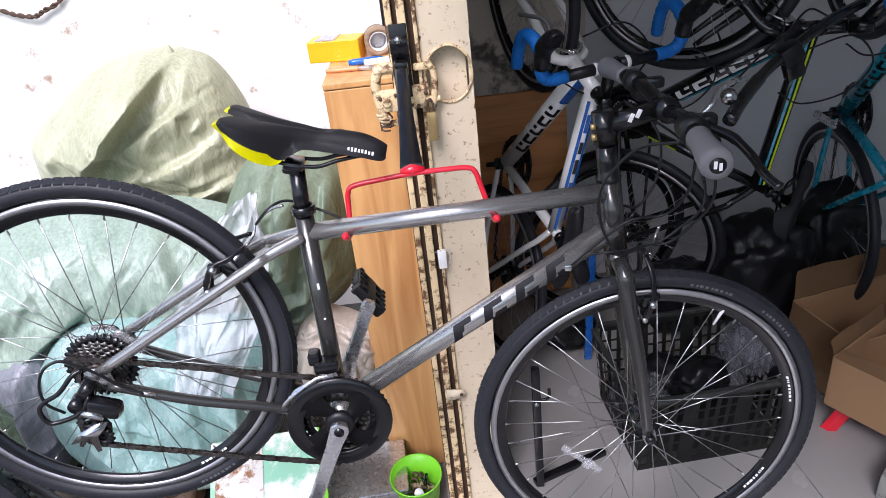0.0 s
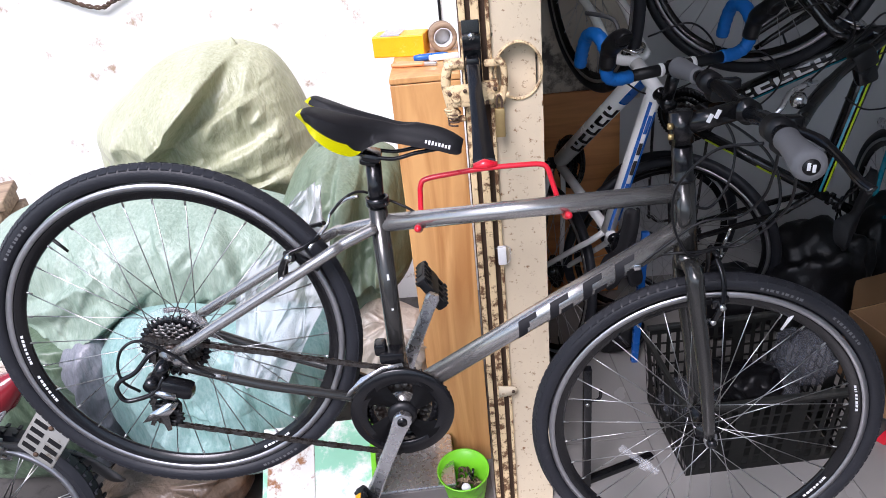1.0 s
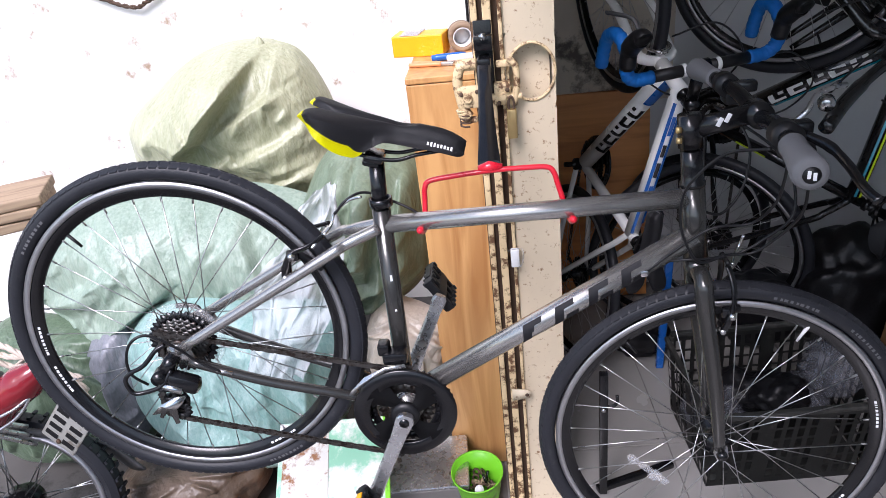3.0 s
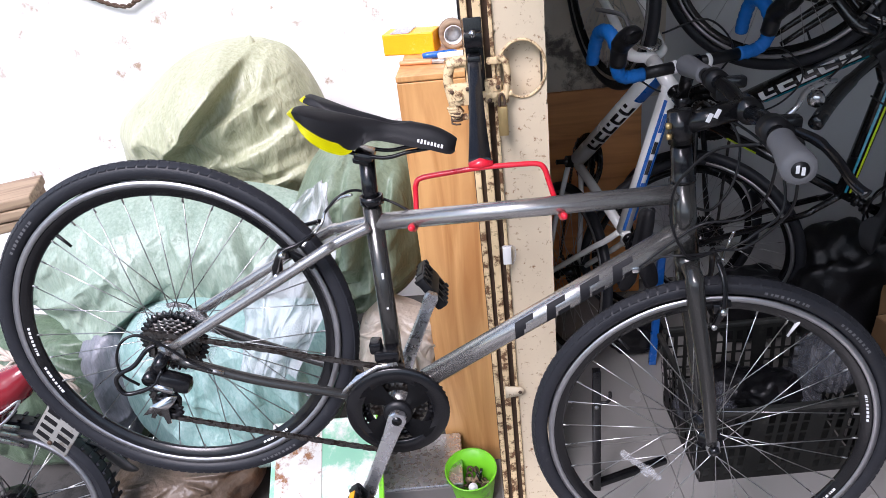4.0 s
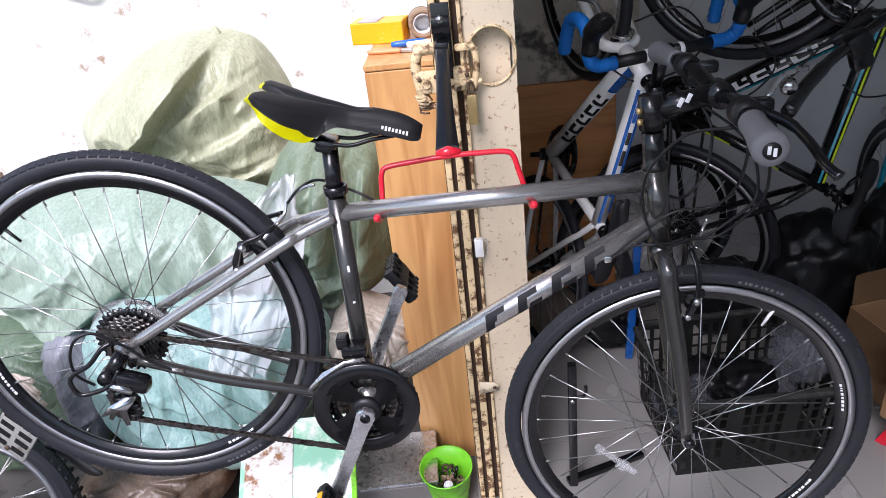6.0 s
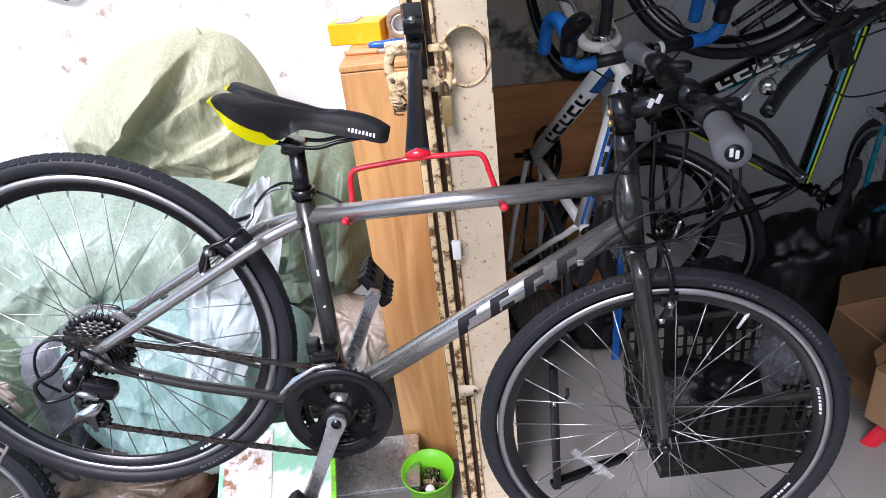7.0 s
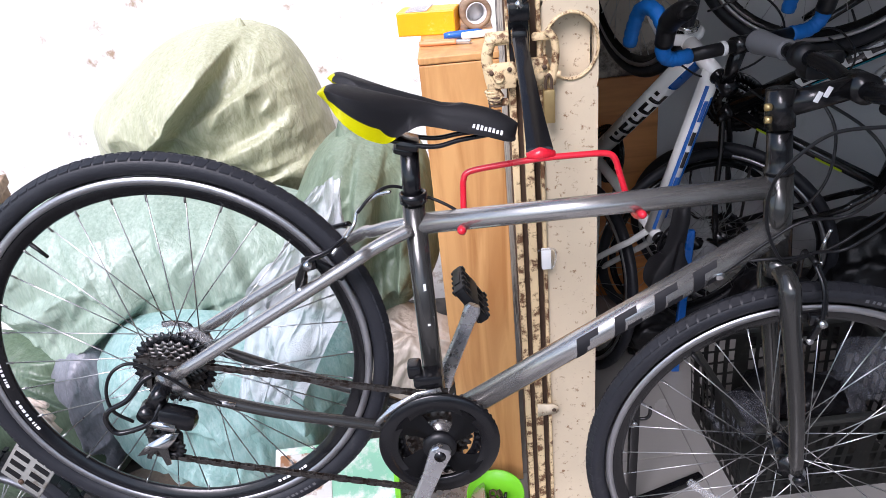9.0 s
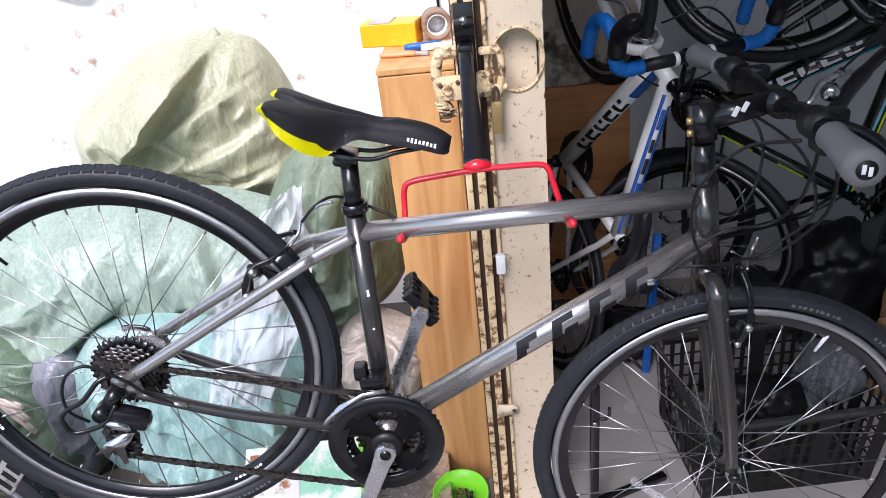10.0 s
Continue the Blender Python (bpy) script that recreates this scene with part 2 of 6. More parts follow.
def thing(name, at, label, category, group="", kind=""):
    ob = new(name)
    ob.empty_display_size = 0.05
    ob.matrix_basis = at
    return tagged(ob, label, category, group, kind)


def ringverts(bm, c, u, v, r, n):
    return [bm.verts.new(c + u * (r * math.cos(6.28318531 * i / n)) + v * (r * math.sin(6.28318531 * i / n))) for i in range(n)]


def bridge(bm, a, b):
    n = len(a)
    for i in range(n):
        bm.faces.new((a[i], a[(i + 1) % n], b[(i + 1) % n], b[i]))


def tube(bm, p, q, r0, r1=None, n=16, caps=True):
    p, q = Vector(p), Vector(q)
    d = (q - p).normalized()
    u = d.orthogonal().normalized()
    v = d.cross(u)
    a, b = ringverts(bm, p, u, v, r0, n), ringverts(bm, q, u, v, r0 if r1 is None else r1, n)
    bridge(bm, a, b)
    if caps:
        bm.faces.new(a[::-1])
        bm.faces.new(b)
    return bm


def smooth_path(pts, k=6):
    """Catmull-Rom points through the given ones."""
    pts = [Vector(p) for p in pts]
    ext = [pts[0] * 2 - pts[1]] + pts + [pts[-1] * 2 - pts[-2]]
    out = []
    for i in range(1, len(ext) - 2):
        a, b, c, d = ext[i - 1:i + 3]
        for j in range(k):
            t = j / k
            out.append(0.5 * (2 * b + (c - a) * t + (2 * a - 5 * b + 4 * c - d) * t * t + (3 * b - a - 3 * c + d) * t ** 3))
    return out + [pts[-1]]


def sweep(bm, pts, r, n=10, closed=False, flat=1.0):
    """A bar of round (or flattened) section along points; r may be a list."""
    pts = [Vector(p) for p in pts]
    m = len(pts)
    rs = r if isinstance(r, (list, tuple)) else [r] * m
    rings, u = [], None
    for i, p in enumerate(pts):
        d = (pts[(i + 1) % m] - pts[i - 1]) if closed or 0 < i < m - 1 else (pts[1] - pts[0] if i == 0 else pts[-1] - pts[-2])
        d.normalize()
        u = d.orthogonal().normalized() if u is None else (u - d * u.dot(d)).normalized()
        v = d.cross(u)
        rings.append([bm.verts.new(p + u * (rs[i] * math.cos(6.28318531 * j / n)) + v * (rs[i] * flat * math.sin(6.28318531 * j / n))) for j in range(n)])
    for i in range(m if closed else m - 1):
        bridge(bm, rings[i], rings[(i + 1) % m])
    if not closed:
        bm.faces.new(rings[0][::-1])
        bm.faces.new(rings[-1])
    return bm


def lathe(bm, profile, n=48, closed=True, centre=(0, 0, 0)):
    """Turn a (radius, y) profile about the y axis."""
    c = Vector(centre)
    rows = [[bm.verts.new(c + Vector((r * math.cos(6.28318531 * i / n), y, r * math.sin(6.28318531 * i / n)))) for i in range(n)] for r, y in profile]
    for i in range(len(rows) if closed else len(rows) - 1):
        bridge(bm, rows[i], rows[(i + 1) % len(rows)])
    if not closed:
        for row, flip in ((rows[0], 0), (rows[-1], 1)):
            if (row[0].co - row[n // 2].co).length > 1e-6:
                bm.faces.new(row if flip else row[::-1])
    return bm


def box(bm, c, s, bevel=0.0, m=None):
    r = bmesh.ops.create_cube(bm, size=1)
    bmesh.ops.scale(bm, vec=s, verts=r["verts"])
    vs = r["verts"]
    if bevel:
        es = list({e for v in vs for e in v.link_edges})
        g = bmesh.ops.bevel(bm, geom=es, offset=bevel, segments=2, affect="EDGES", profile=0.5)
        vs = list({v for f in g["faces"] for v in f.verts} | {v for v in vs if v.is_valid})
        seen, todo = set(vs), list(vs)
        while todo:
            v = todo.pop()
            for e in v.link_edges:
                o = e.other_vert(v)
                if o not in seen:
                    seen.add(o)
                    todo.append(o)
        vs = list(seen)
    bmesh.ops.transform(bm, matrix=Matrix.Translation(c) @ (m if m is not None else Matrix()), verts=vs)
    return bm


def slab(bm, outline, y0, y1):
    """A plate: an outline in x, z given a thickness along y."""
    a, b = [bm.verts.new((x, y0, z)) for x, z in outline], [bm.verts.new((x, y1, z)) for x, z in outline]
    bm.faces.new(a)
    bm.faces.new(b[::-1])
    n = len(a)
    for i in range(n):
        bm.faces.new((a[i], b[i], b[(i + 1) % n], a[(i + 1) % n]))
    return bm


def patch(bm, p, q, r, s0, s1, a0, a1, lean=0.0, up=(0, 0, 1), k=6):
    """A thin print on a tube: from s0 to s1 along it, from angle a0 to a1 round it (0 faces -y, 90 up); lean shears it."""
    p, q = Vector(p), Vector(q)
    d = (q - p).normalized()
    f = Vector((0, -1, 0))
    f = (f - d * f.dot(d)).normalized()
    w = d.cross(f)
    w = w if w.z > 0 else -w
    rows = []
    for i in range(k + 1):
        a = radians(a0 + (a1 - a0) * i / k)
        o = f * math.cos(a) + w * math.sin(a)
        sh = lean * (i / k)
        rows.append([bm.verts.new(p + d * (s + sh) + o * r) for s in (s0, s1)])
    for i in range(k):
        bm.faces.new((rows[i][0], rows[i][1], rows[i + 1][1], rows[i + 1][0]))
    return bm


def gear(bm, teeth, r, depth, y0, y1, inner):
    n = teeth * 4
    out = [(r - depth if i % 4 in (0, 3) else r) for i in range(n)]
    def row(rad, y):
        return [bm.verts.new(((rad[i] if isinstance(rad, list) else rad) * math.cos(6.28318531 * i / n), y, (rad[i] if isinstance(rad, list) else rad) * math.sin(6.28318531 * i / n))) for i in range(n)]
    a, b, c, d = row(out, y0), row(out, y1), row(inner, y1), row(inner, y0)
    for s, t in ((a, b), (b, c), (c, d), (d, a)):
        bridge(bm, s, t)
    return bm


# ---- bicycles ----
R_WHEEL = 0.346


def wheel(name, parent, at, spread, rim_mat="black_metal", band=True, prints=False, n=96, hub_r=0.017, tyre_label=""):
    """Rim with tyre, brake band, hub, valve and 32 laced spokes; it turns about its own y axis."""
    rim = part(name, lathe(bmesh.new(), [(0.301, -0.0105), (0.2975, -0.0095), (0.283, -0.004), (0.281, 0), (0.283, 0.004), (0.2975, 0.0095), (0.301, 0.0105), (0.304, 0)], n), rim_mat, parent, at=at)
    if band:
        for s in (-1, 1):
            part("brake_band", lathe(bmesh.new(), [(0.3008, s * 0.0100), (0.3008, s * 0.0118), (0.3125, s * 0.0122), (0.3125, s * 0.0100)], n), "rim_silver", rim, "machined silver brake track")
    w = 0.0165
    prof = [(0.329 + 0.017 * math.sin(a), w * math.cos(a)) for a in [radians(d) for d in range(-60, 241, 20)]]
    part("tyre", lathe(bmesh.new(), prof, n), "tyre", rim, tyre_label)
    bm = bmesh.new()
    k = 120 if prints else 0
    for i in range(k):
        a0 = 6.28318531 * i / k
        for s in (-1, 1):
            vs = []
            for rr, yy, da in ((0.3460, 0.0030, 0.0), (0.3460, 0.0030, 0.040), (0.3392, 0.0142, 0.052), (0.3392, 0.0142, 0.012)):
                a = a0 + da + (0.029 if s > 0 else 0)
                vs.append(Vector((rr * math.cos(a), s * yy, rr * math.sin(a))))
            top = [bm.verts.new(v * 1.0022) for v in vs]
            low = [bm.verts.new(v * 0.994) for v in vs]
            bm.faces.new(top if s < 0 else top[::-1])
            for j in range(4):
                q = (top[j], low[j], low[(j + 1) % 4], top[(j + 1) % 4])
                bm.faces.new(q if s < 0 else q[::-1])
    if k:
        tagged(part("tread", bm, "tyre", rim, smooth=False), kind="stuff")
    else:
        bm.free()
    f = spread * 0.55
    part("hub", lathe(bmesh.new(), [(0.005, -spread), (0.009, -spread), (0.011, -f - 0.004), (0.026, -f - 0.002), (0.026, -f + 0.002), (hub_r, -f + 0.008), (hub_r * 0.8, 0), (hub_r, f - 0.008), (0.026, f - 0.002), (0.026, f + 0.002), (0.011, f + 0.004), (0.009, spread), (0.005, spread)], 24, False), "black_metal", rim)
    for s in (-1, 1):
        for lead in (-1, 1):
            a = radians(72) * lead
            bm = tube(bmesh.new(), (0.0235 * math.cos(a), s * (f + 0.003 * lead), 0.0235 * math.sin(a)), (0.287, s * 0.002, 0), 0.001, n=6)
            tube(bm, (0.272, s * 0.0026, 0), (0.287, s * 0.002, 0), 0.0018, n=6)
            me = part("spoke", bm, "steel", rim)
            for i in range(8):
                o = me if i == 0 else new("spoke", me.data)
                o.parent = rim
                o.matrix_basis = Matrix.Rotation(radians(i * 45 + (11.25 if s > 0 else 0) + (22.5 if lead > 0 else 0) + 4), 4, "Y")
    part("valve", tube(bmesh.new(), (0.283, 0, 0), (0.250, 0, 0), 0.0035, 0.0026, 8), "black_plastic", rim, at=Matrix.Rotation(radians(-128), 4, "Y"))
    return rim


def frame_joints(bb, ra, fa, st, ht, hb):
    """Sets the joints that the bicycle parts are built on: x forward, z along the seat tube."""
    global BB, RA, FA, ST, CL, HT, HB, AXIS
    BB, RA, FA, ST, HT, HB = [Vector((x, 0, z)) for x, z in (bb, ra, fa, st, ht, hb)]
    CL = ST + Vector((0.003, 0, 0.047))
    AXIS = (HT - HB).normalized()


HYBRID = ((0.007, 0.035), (-0.395, 0.212), (0.606, -0.103), (0.006, 0.405), (0.537, 0.428), (0.549, 0.292))
frame_joints(*HYBRID)


def crankset(bike, hero, arms):
    ob = part("chainring", gear(bmesh.new(), 48, 0.0975, 0.006, -0.047, -0.044, 0.078), "black_metal", bike, at=Matrix.Translation(BB))
    part("chainring", gear(bmesh.new(), 36, 0.075, 0.005, -0.040, -0.0375, 0.056), "black_metal", ob)
    part("chainring", gear(bmesh.new(), 26, 0.055, 0.005, -0.034, -0.0315, 0.034), "chain", ob)
    # guard: outer ring and four broad curved spokes with openings between
    bm = lathe(bmesh.new(), [(0.0975, -0.0500), (0.0985, -0.0535), (0.0960, -0.0570), (0.0690, -0.0590), (0.0665, -0.0560), (0.0675, -0.0510)], 72)
    part("chain_guard", bm, "black_metal", ob)
    for i in range(4):
        bm = bmesh.new()
        a0 = radians(i * 90 + 28)
        ang = []
        for t in range(7):
            r = 0.016 + 0.062 * t / 6
            half = 0.50 - 0.12 * math.sin(3.1416 * t / 6) if t else 0.8
            ang.append((r, a0 + 0.35 * t / 6 - half, a0 + 0.35 * t / 6 + half))
        rows = []
        for r, b0, b1 in ang:
            rows.append([bm.verts.new((r * math.cos(b0 + (b1 - b0) * j / 6), -0.060 + 0.0035 * abs(j - 3) / 3, r * math.sin(b0 + (b1 - b0) * j / 6))) for j in range(7)])
        for x in range(6):
            for y in range(6):
                bm.faces.new((rows[x][y], rows[x][y + 1], rows[x + 1][y + 1], rows[x + 1][y]))
        bmesh.ops.solidify(bm, geom=bm.faces[:], thickness=0.006)
        part("spider_arm", bm, "black_plastic", ob)
    part("spider_hub", lathe(bmesh.new(), [(0.0, -0.068), (0.020, -0.067), (0.027, -0.063), (0.028, -0.055), (0.0, -0.054)], 32, False), "black_plastic", ob)
    part("bottom_bracket", tube(bmesh.new(), BB + Vector((0, -0.036, 0)), BB + Vector((0, 0.036, 0)), 0.021, n=24), "gunmetal" if hero else "black_metal", bike)
    part("spindle", tube(bmesh.new(), BB + Vector((0, -0.07, 0)), BB + Vector((0, 0.075, 0)), 0.009, n=12), "black_metal", bike)
    d = Vector((0.43, 0, 0.90)).normalized()
    side = d.cross(Vector((0, 1, 0)))
    for s, y in ((1, 0.082), (-1, -0.078)) if arms else ():
        bm = bmesh.new()
        prev = None
        y1 = y * 1.22
        secs = ((-0.016, 0.010, 0), (-0.010, 0.0155, 0), (0.0, 0.0175, 0), (0.012, 0.0165, 0), (0.03, 0.0145, 0.1), (0.09, 0.0130, 0.5), (0.145, 0.0125, 0.9), (0.160, 0.0140, 1), (0.172, 0.0145, 1), (0.182, 0.010, 1))
        for t, w, k in secs:
            yy = y + (y1 - y) * k
            c = d * (t * s) + Vector((0, yy, 0))
            h = 0.0065
            row = [bm.verts.new(c + side * (w * px) + Vector((0, h * py, 0))) for px, py in ((-1, -0.5), (-0.75, -1), (0.75, -1), (1, -0.5), (1, 0.5), (0.75, 1), (-0.75, 1), (-1, 0.5))]
            if prev:
                bridge(bm, prev, row)
            else:
                bm.faces.new(row)
            prev = row
        bm.faces.new(prev[::-1])
        bmesh.ops.recalc_face_normals(bm, faces=bm.faces[:])
        arm = part("crank_arm", bm, "alloy", bike, "silver crank arm with worn polish", at=Matrix.Translation(BB))
        if s < 0:
            part("crank_bolt", lathe(bmesh.new(), [(0.0095, -0.086), (0.0095, -0.0835), (0.0078, -0.0845), (0.0065, -0.0845), (0.0055, -0.083), (0.0, -0.083)], 20, False), "black_metal", arm)
        if not hero:
            continue
        c = d * (0.171 * s) + Vector((0, y1, 0))
        o = 1 if s > 0 else -1
        m = Matrix.Translation(c + Vector((0, o * 0.058, 0))) @ Matrix.Rotation(radians(58), 4, "Y")
        bm = bmesh.new()
        for sx in (-1, 1):
            box(bm, (sx * 0.034, 0, 0), (0.012, 0.088, 0.020), 0.003)
        for sy in (-1, -0.33, 0.33, 1):
            box(bm, (0, sy * 0.041, 0), (0.072, 0.009, 0.018), 0.002)
        box(bm, (0, 0, 0), (0.024, 0.09, 0.022), 0.005)
        for sx in (-1, 1):
            for j in range(5):
                box(bm, (sx * 0.034, -0.036 + 0.018 * j, 0), (0.010, 0.006, 0.027), 0.001)
        ped = part("pedal", bm, "black_plastic", bike, at=Matrix.Translation(BB) @ m)
        for sx in (-1, 1):
            part("pedal_reflector", box(bmesh.new(), (sx * 0.0405, 0, 0), (0.003, 0.045, 0.013), 0.001), "orange" if s < 0 else "black_plastic", ped, "amber reflector strip" if s < 0 else "")


def tube_part(name, p, q, r0, r1, mat, bike, label="", n=20):
    return part(name, tube(bmesh.new(), p, q, r0, r1, n), mat, bike, label)


def stays(bike, mat):
    for s in (-1, 1):
        e = RA + Vector((0.006, s * 0.064, 0.0))
        bend = ST + (RA - ST) * 0.30 + Vector((0.004, s * 0.052, 0.012))
        part("seat_stay", sweep(bmesh.new(), smooth_path([ST + Vector((-0.006, s * 0.012, -0.006)), ST + (RA - ST) * 0.16 + Vector((0, s * 0.034, 0.008)), bend, e], 7), [0.0105] * 6 + [0.010] * 16, 14), mat, bike)
        part("chain_stay", sweep(bmesh.new(), smooth_path([BB + Vector((-0.012, s * 0.022, -0.004)), BB + (RA - BB) * 0.3 + Vector((0, s * 0.040, -0.009)), BB + (RA - BB) * 0.62 + Vector((0, s * 0.055, -0.017)), RA + Vector((0.022, s * 0.064, -0.024))], 7), 0.0095, 14), "dark_gunmetal" if mat == "gunmetal" else mat, bike)
        bm = slab(bmesh.new(), [(-0.012, 0.008), (0.004, 0.014), (0.030, 0.006), (0.036, -0.022), (0.022, -0.034), (0.004, -0.022), (-0.006, -0.040), (-0.016, -0.036), (-0.012, -0.012)], s * 0.061, s * 0.067)
        part("dropout", bm, mat, bike, at=Matrix.Translation(RA))


def bicycle(name, at, label, mats, hero=False, drop_bars=False, group="", steer=0.0, arms=True):
    """A complete bicycle in its own frame: x forward, drive side facing -y."""
    bike = thing(name, at, label, "bicycle", group)
    main, second = mats
    dt0, dt1 = BB + Vector((0.018, 0, 0.012)), HB + AXIS * 0.045
    wide = 1.0 if hero else 1.4
    tube_part("top_tube", ST + Vector((0.0, 0, -0.004)), HT + AXIS * -0.022, 0.0158 * wide, 0.0172 * wide, main, bike, n=24)
    dt = tube_part("down_tube", dt0, dt1, 0.0195 * wide, 0.0215 * wide, main, bike, n=28)
    stt = tube_part("seat_tube", BB, ST + (CL - ST) * 0.55, 0.0165, 0.0165, "dark_gunmetal" if hero else main, bike, n=24)
    tube_part("head_tube", HB, HT, 0.0205, 0.0200, "dark_gunmetal" if hero else second, bike, n=24)
    stays(bike, main if hero else second)
    part("seat_clamp", lathe(bmesh.new(), [(0.0172, -0.008), (0.0205, -0.007), (0.0205, 0.007), (0.0172, 0.008)], 24), "black_metal", bike, at=Matrix.Translation(CL + Vector((0, 0, -0.008))) @ Matrix.Rotation(radians(90), 4, "X"))
    post_top = ST + Vector((0.005, 0, 0.115))
    tube_part("seat_post", ST, post_top, 0.0136, 0.0136, "black_metal", bike)
    crankset(bike, hero, arms)
    # chain on ring and sprocket
    n0 = Vector((0, 0, 1))
    up = [BB + Vector((0.02, -0.0455, 0.097)), BB + Vector((-0.02, -0.0455, 0.097)), RA + Vector((0.010, -0.052, 0.024)), RA + Vector((-0.010, -0.054, 0.024)), RA + Vector((-0.025, -0.054, 0.004)), RA + Vector((-0.026, -0.055, -0.018)), RA + Vector((-0.016, -0.056, -0.06))]
    low = [RA + Vector((-0.020, -0.055, -0.070)), RA + Vector((-0.052, -0.055, -0.098)), RA + Vector((-0.050, -0.055, -0.128)), RA + Vector((-0.026, -0.055, -0.154)), BB + Vector((-0.07, -0.0455, -0.090)), BB + Vector((-0.01, -0.0455, -0.100)), BB + Vector((0.03, -0.0455, -0.094))]
    bm = bmesh.new()
    for line in (up, low):
        pts = smooth_path(line, 14)
        length, marks = 0.0, []
        for a, b in zip(pts, pts[1:]):
            seg = (b - a).length
            while length <= seg:
                marks.append((a + (b - a) * (length / seg), (b - a).normalized()))
                length += 0.0127
            length -= seg
        for i, (p, d) in enumerate(marks):
            rot = Matrix((d, (0, 1, 0), d.cross(Vector((0, 1, 0))))).transposed().to_4x4()
            for s in (-1, 1):
                box(bm, p + Vector((0, s * (0.0036 if i % 2 else 0.0024), 0)) + d * 0.006, (0.0165, 0.0011, 0.0078), 0, rot)
            tube(bm, p + Vector((0, -0.0042, 0)), p + Vector((0, 0.0042, 0)), 0.0032, n=6)
    part("chain", bm, "chain", bike)
    rear = wheel("rear_wheel", bike, Matrix.Translation(RA + Vector((0.004, 0, -0.001))) @ Matrix.Scale(0.980, 4) if hero else Matrix.Translation(RA), 0.062, prints=hero, band=True)
    for i in range(7):
        part("sprocket", gear(bmesh.new(), (12, 14, 16, 18, 21, 24, 32)[i], 0.0255 + i * 0.0054 + (0.008 if i == 6 else 0), 0.0045, -0.056 + i * 0.0042, -0.0542 + i * 0.0042, 0.018 + i * 0.004), "cog" if i < 6 else "black_metal", rear)
    part("freehub", lathe(bmesh.new(), [(0.004, -0.061), (0.016, -0.060), (0.019, -0.056), (0.019, -0.025), (0.004, -0.024)], 24), "chain", rear)
    if hero:
        part("spoke_guard", lathe(bmesh.new(), [(0.020, -0.0245), (0.076, -0.0225), (0.078, -0.0215), (0.076, -0.0205), (0.020, -0.0225)], 48), "faint", rear, "clear plastic spoke protector disc")
    # front end, turned about the steering axis
    turn = Matrix.Translation(HB) @ Matrix.Rotation(radians(steer), 4, AXIS) @ Matrix.Translation(-HB)
    fw = wheel("front_wheel", bike, turn @ Matrix.Translation(FA), 0.050, prints=hero)
    crown = HB - AXIS * 0.022
    bm = tube(bmesh.new(), HB - AXIS * 0.0, crown - AXIS * 0.006, 0.021, 0.0215, 24)
    fork = part("fork", bm, "dark_gunmetal" if hero else second, bike, at=turn)
    for s in (-1, 1):
        pts = smooth_path([crown + Vector((0, s * 0.010, 0.004)), crown + Vector((0.004, s * 0.040, -0.006)), crown + Vector((0.008, s * 0.049, -0.05)), FA + Vector((-0.020, s * 0.053, 0.15)), FA + Vector((-0.004, s * 0.053, 0.012))], 6)
        part("fork_leg", sweep(bmesh.new(), pts, [0.015] * 7 + [0.0165] * 6 + [0.0155 - 0.0045 * i / 11 for i in range(12)], 16), "dark_gunmetal" if hero else second, fork)
        part("fork_dropout", slab(bmesh.new(), [(-0.012, 0.016), (0.010, 0.016), (0.013, -0.006), (0.004, -0.016), (-0.008, -0.014), (-0.014, 0)], s * 0.050, s * 0.056), "alloy", fork, at=Matrix.Translation(FA))
        part("axle_nut", lathe(bmesh.new(), [(0.0, s * 0.068), (0.006, s * 0.068), (0.0095, s * 0.064), (0.0105, s * 0.057), (0.0, s * 0.0565)], 16, False), "black_metal", fork, at=Matrix.Translation(FA))
    if not hero:
        cal = part("front_brake", box(bmesh.new(), crown + Vector((0.030, 0, 0.004)), (0.020, 0.030, 0.026), 0.006), "alloy", bike, "silver caliper brake", at=turn)
        for s in (-1, 1):
            part("brake_arm", sweep(bmesh.new(), smooth_path([crown + Vector((0.034, s * -0.012, 0.022)), crown + Vector((0.036, s * 0.016, 0.014)), crown + Vector((0.034, s * 0.032, -0.012)), crown + Vector((0.030, s * 0.026, -0.046))], 6), [0.007] * 12 + [0.0055] * 7, 10, flat=0.7), "chrome", cal)
    top = HT + AXIS * (0.060 if drop_bars else 0.118)
    bm = lathe(bmesh.new(), [(0.0, -0.002), (0.021, 0), (0.0215, 0.006), (0.0185, 0.009), (0.0175, 0.03), (0.0172, 0.062), (0.0, 0.064)], 24, False)
    part("headset", bm, "black_metal", bike, at=Matrix.Translation(HT) @ AXIS.to_track_quat("Y", "Z").to_matrix().to_4x4())
    clampc = top + Vector((0.104, 0, -0.002)) if not drop_bars else HT + AXIS * 0.050 + Vector((0.118, 0, 0.002))
    bm = tube(bmesh.new(), HT + AXIS * (0.024 if drop_bars else 0.068), top + AXIS * 0.004, 0.0205, 0.0195, 24)
    tube(bm, top - AXIS * 0.02 + Vector((0.008, 0, 0)), clampc + Vector((-0.012, 0, 0)), 0.0175, 0.0165, 20)
    tube(bm, clampc + Vector((0, -0.021, 0)), clampc + Vector((0, 0.021, 0)), 0.0205, n=24)
    stem = part("stem", bm, "black_metal", bike, at=turn)
    for dz in (0.082, 0.100) if hero else ():
        part("stem_bolt", tube(bmesh.new(), HT + AXIS * dz + Vector((-0.024, -0.011, 0)), HT + AXIS * dz + Vector((-0.016, -0.011, 0)), 0.0052, n=12), "brass", stem, "copper-toned bolt head")
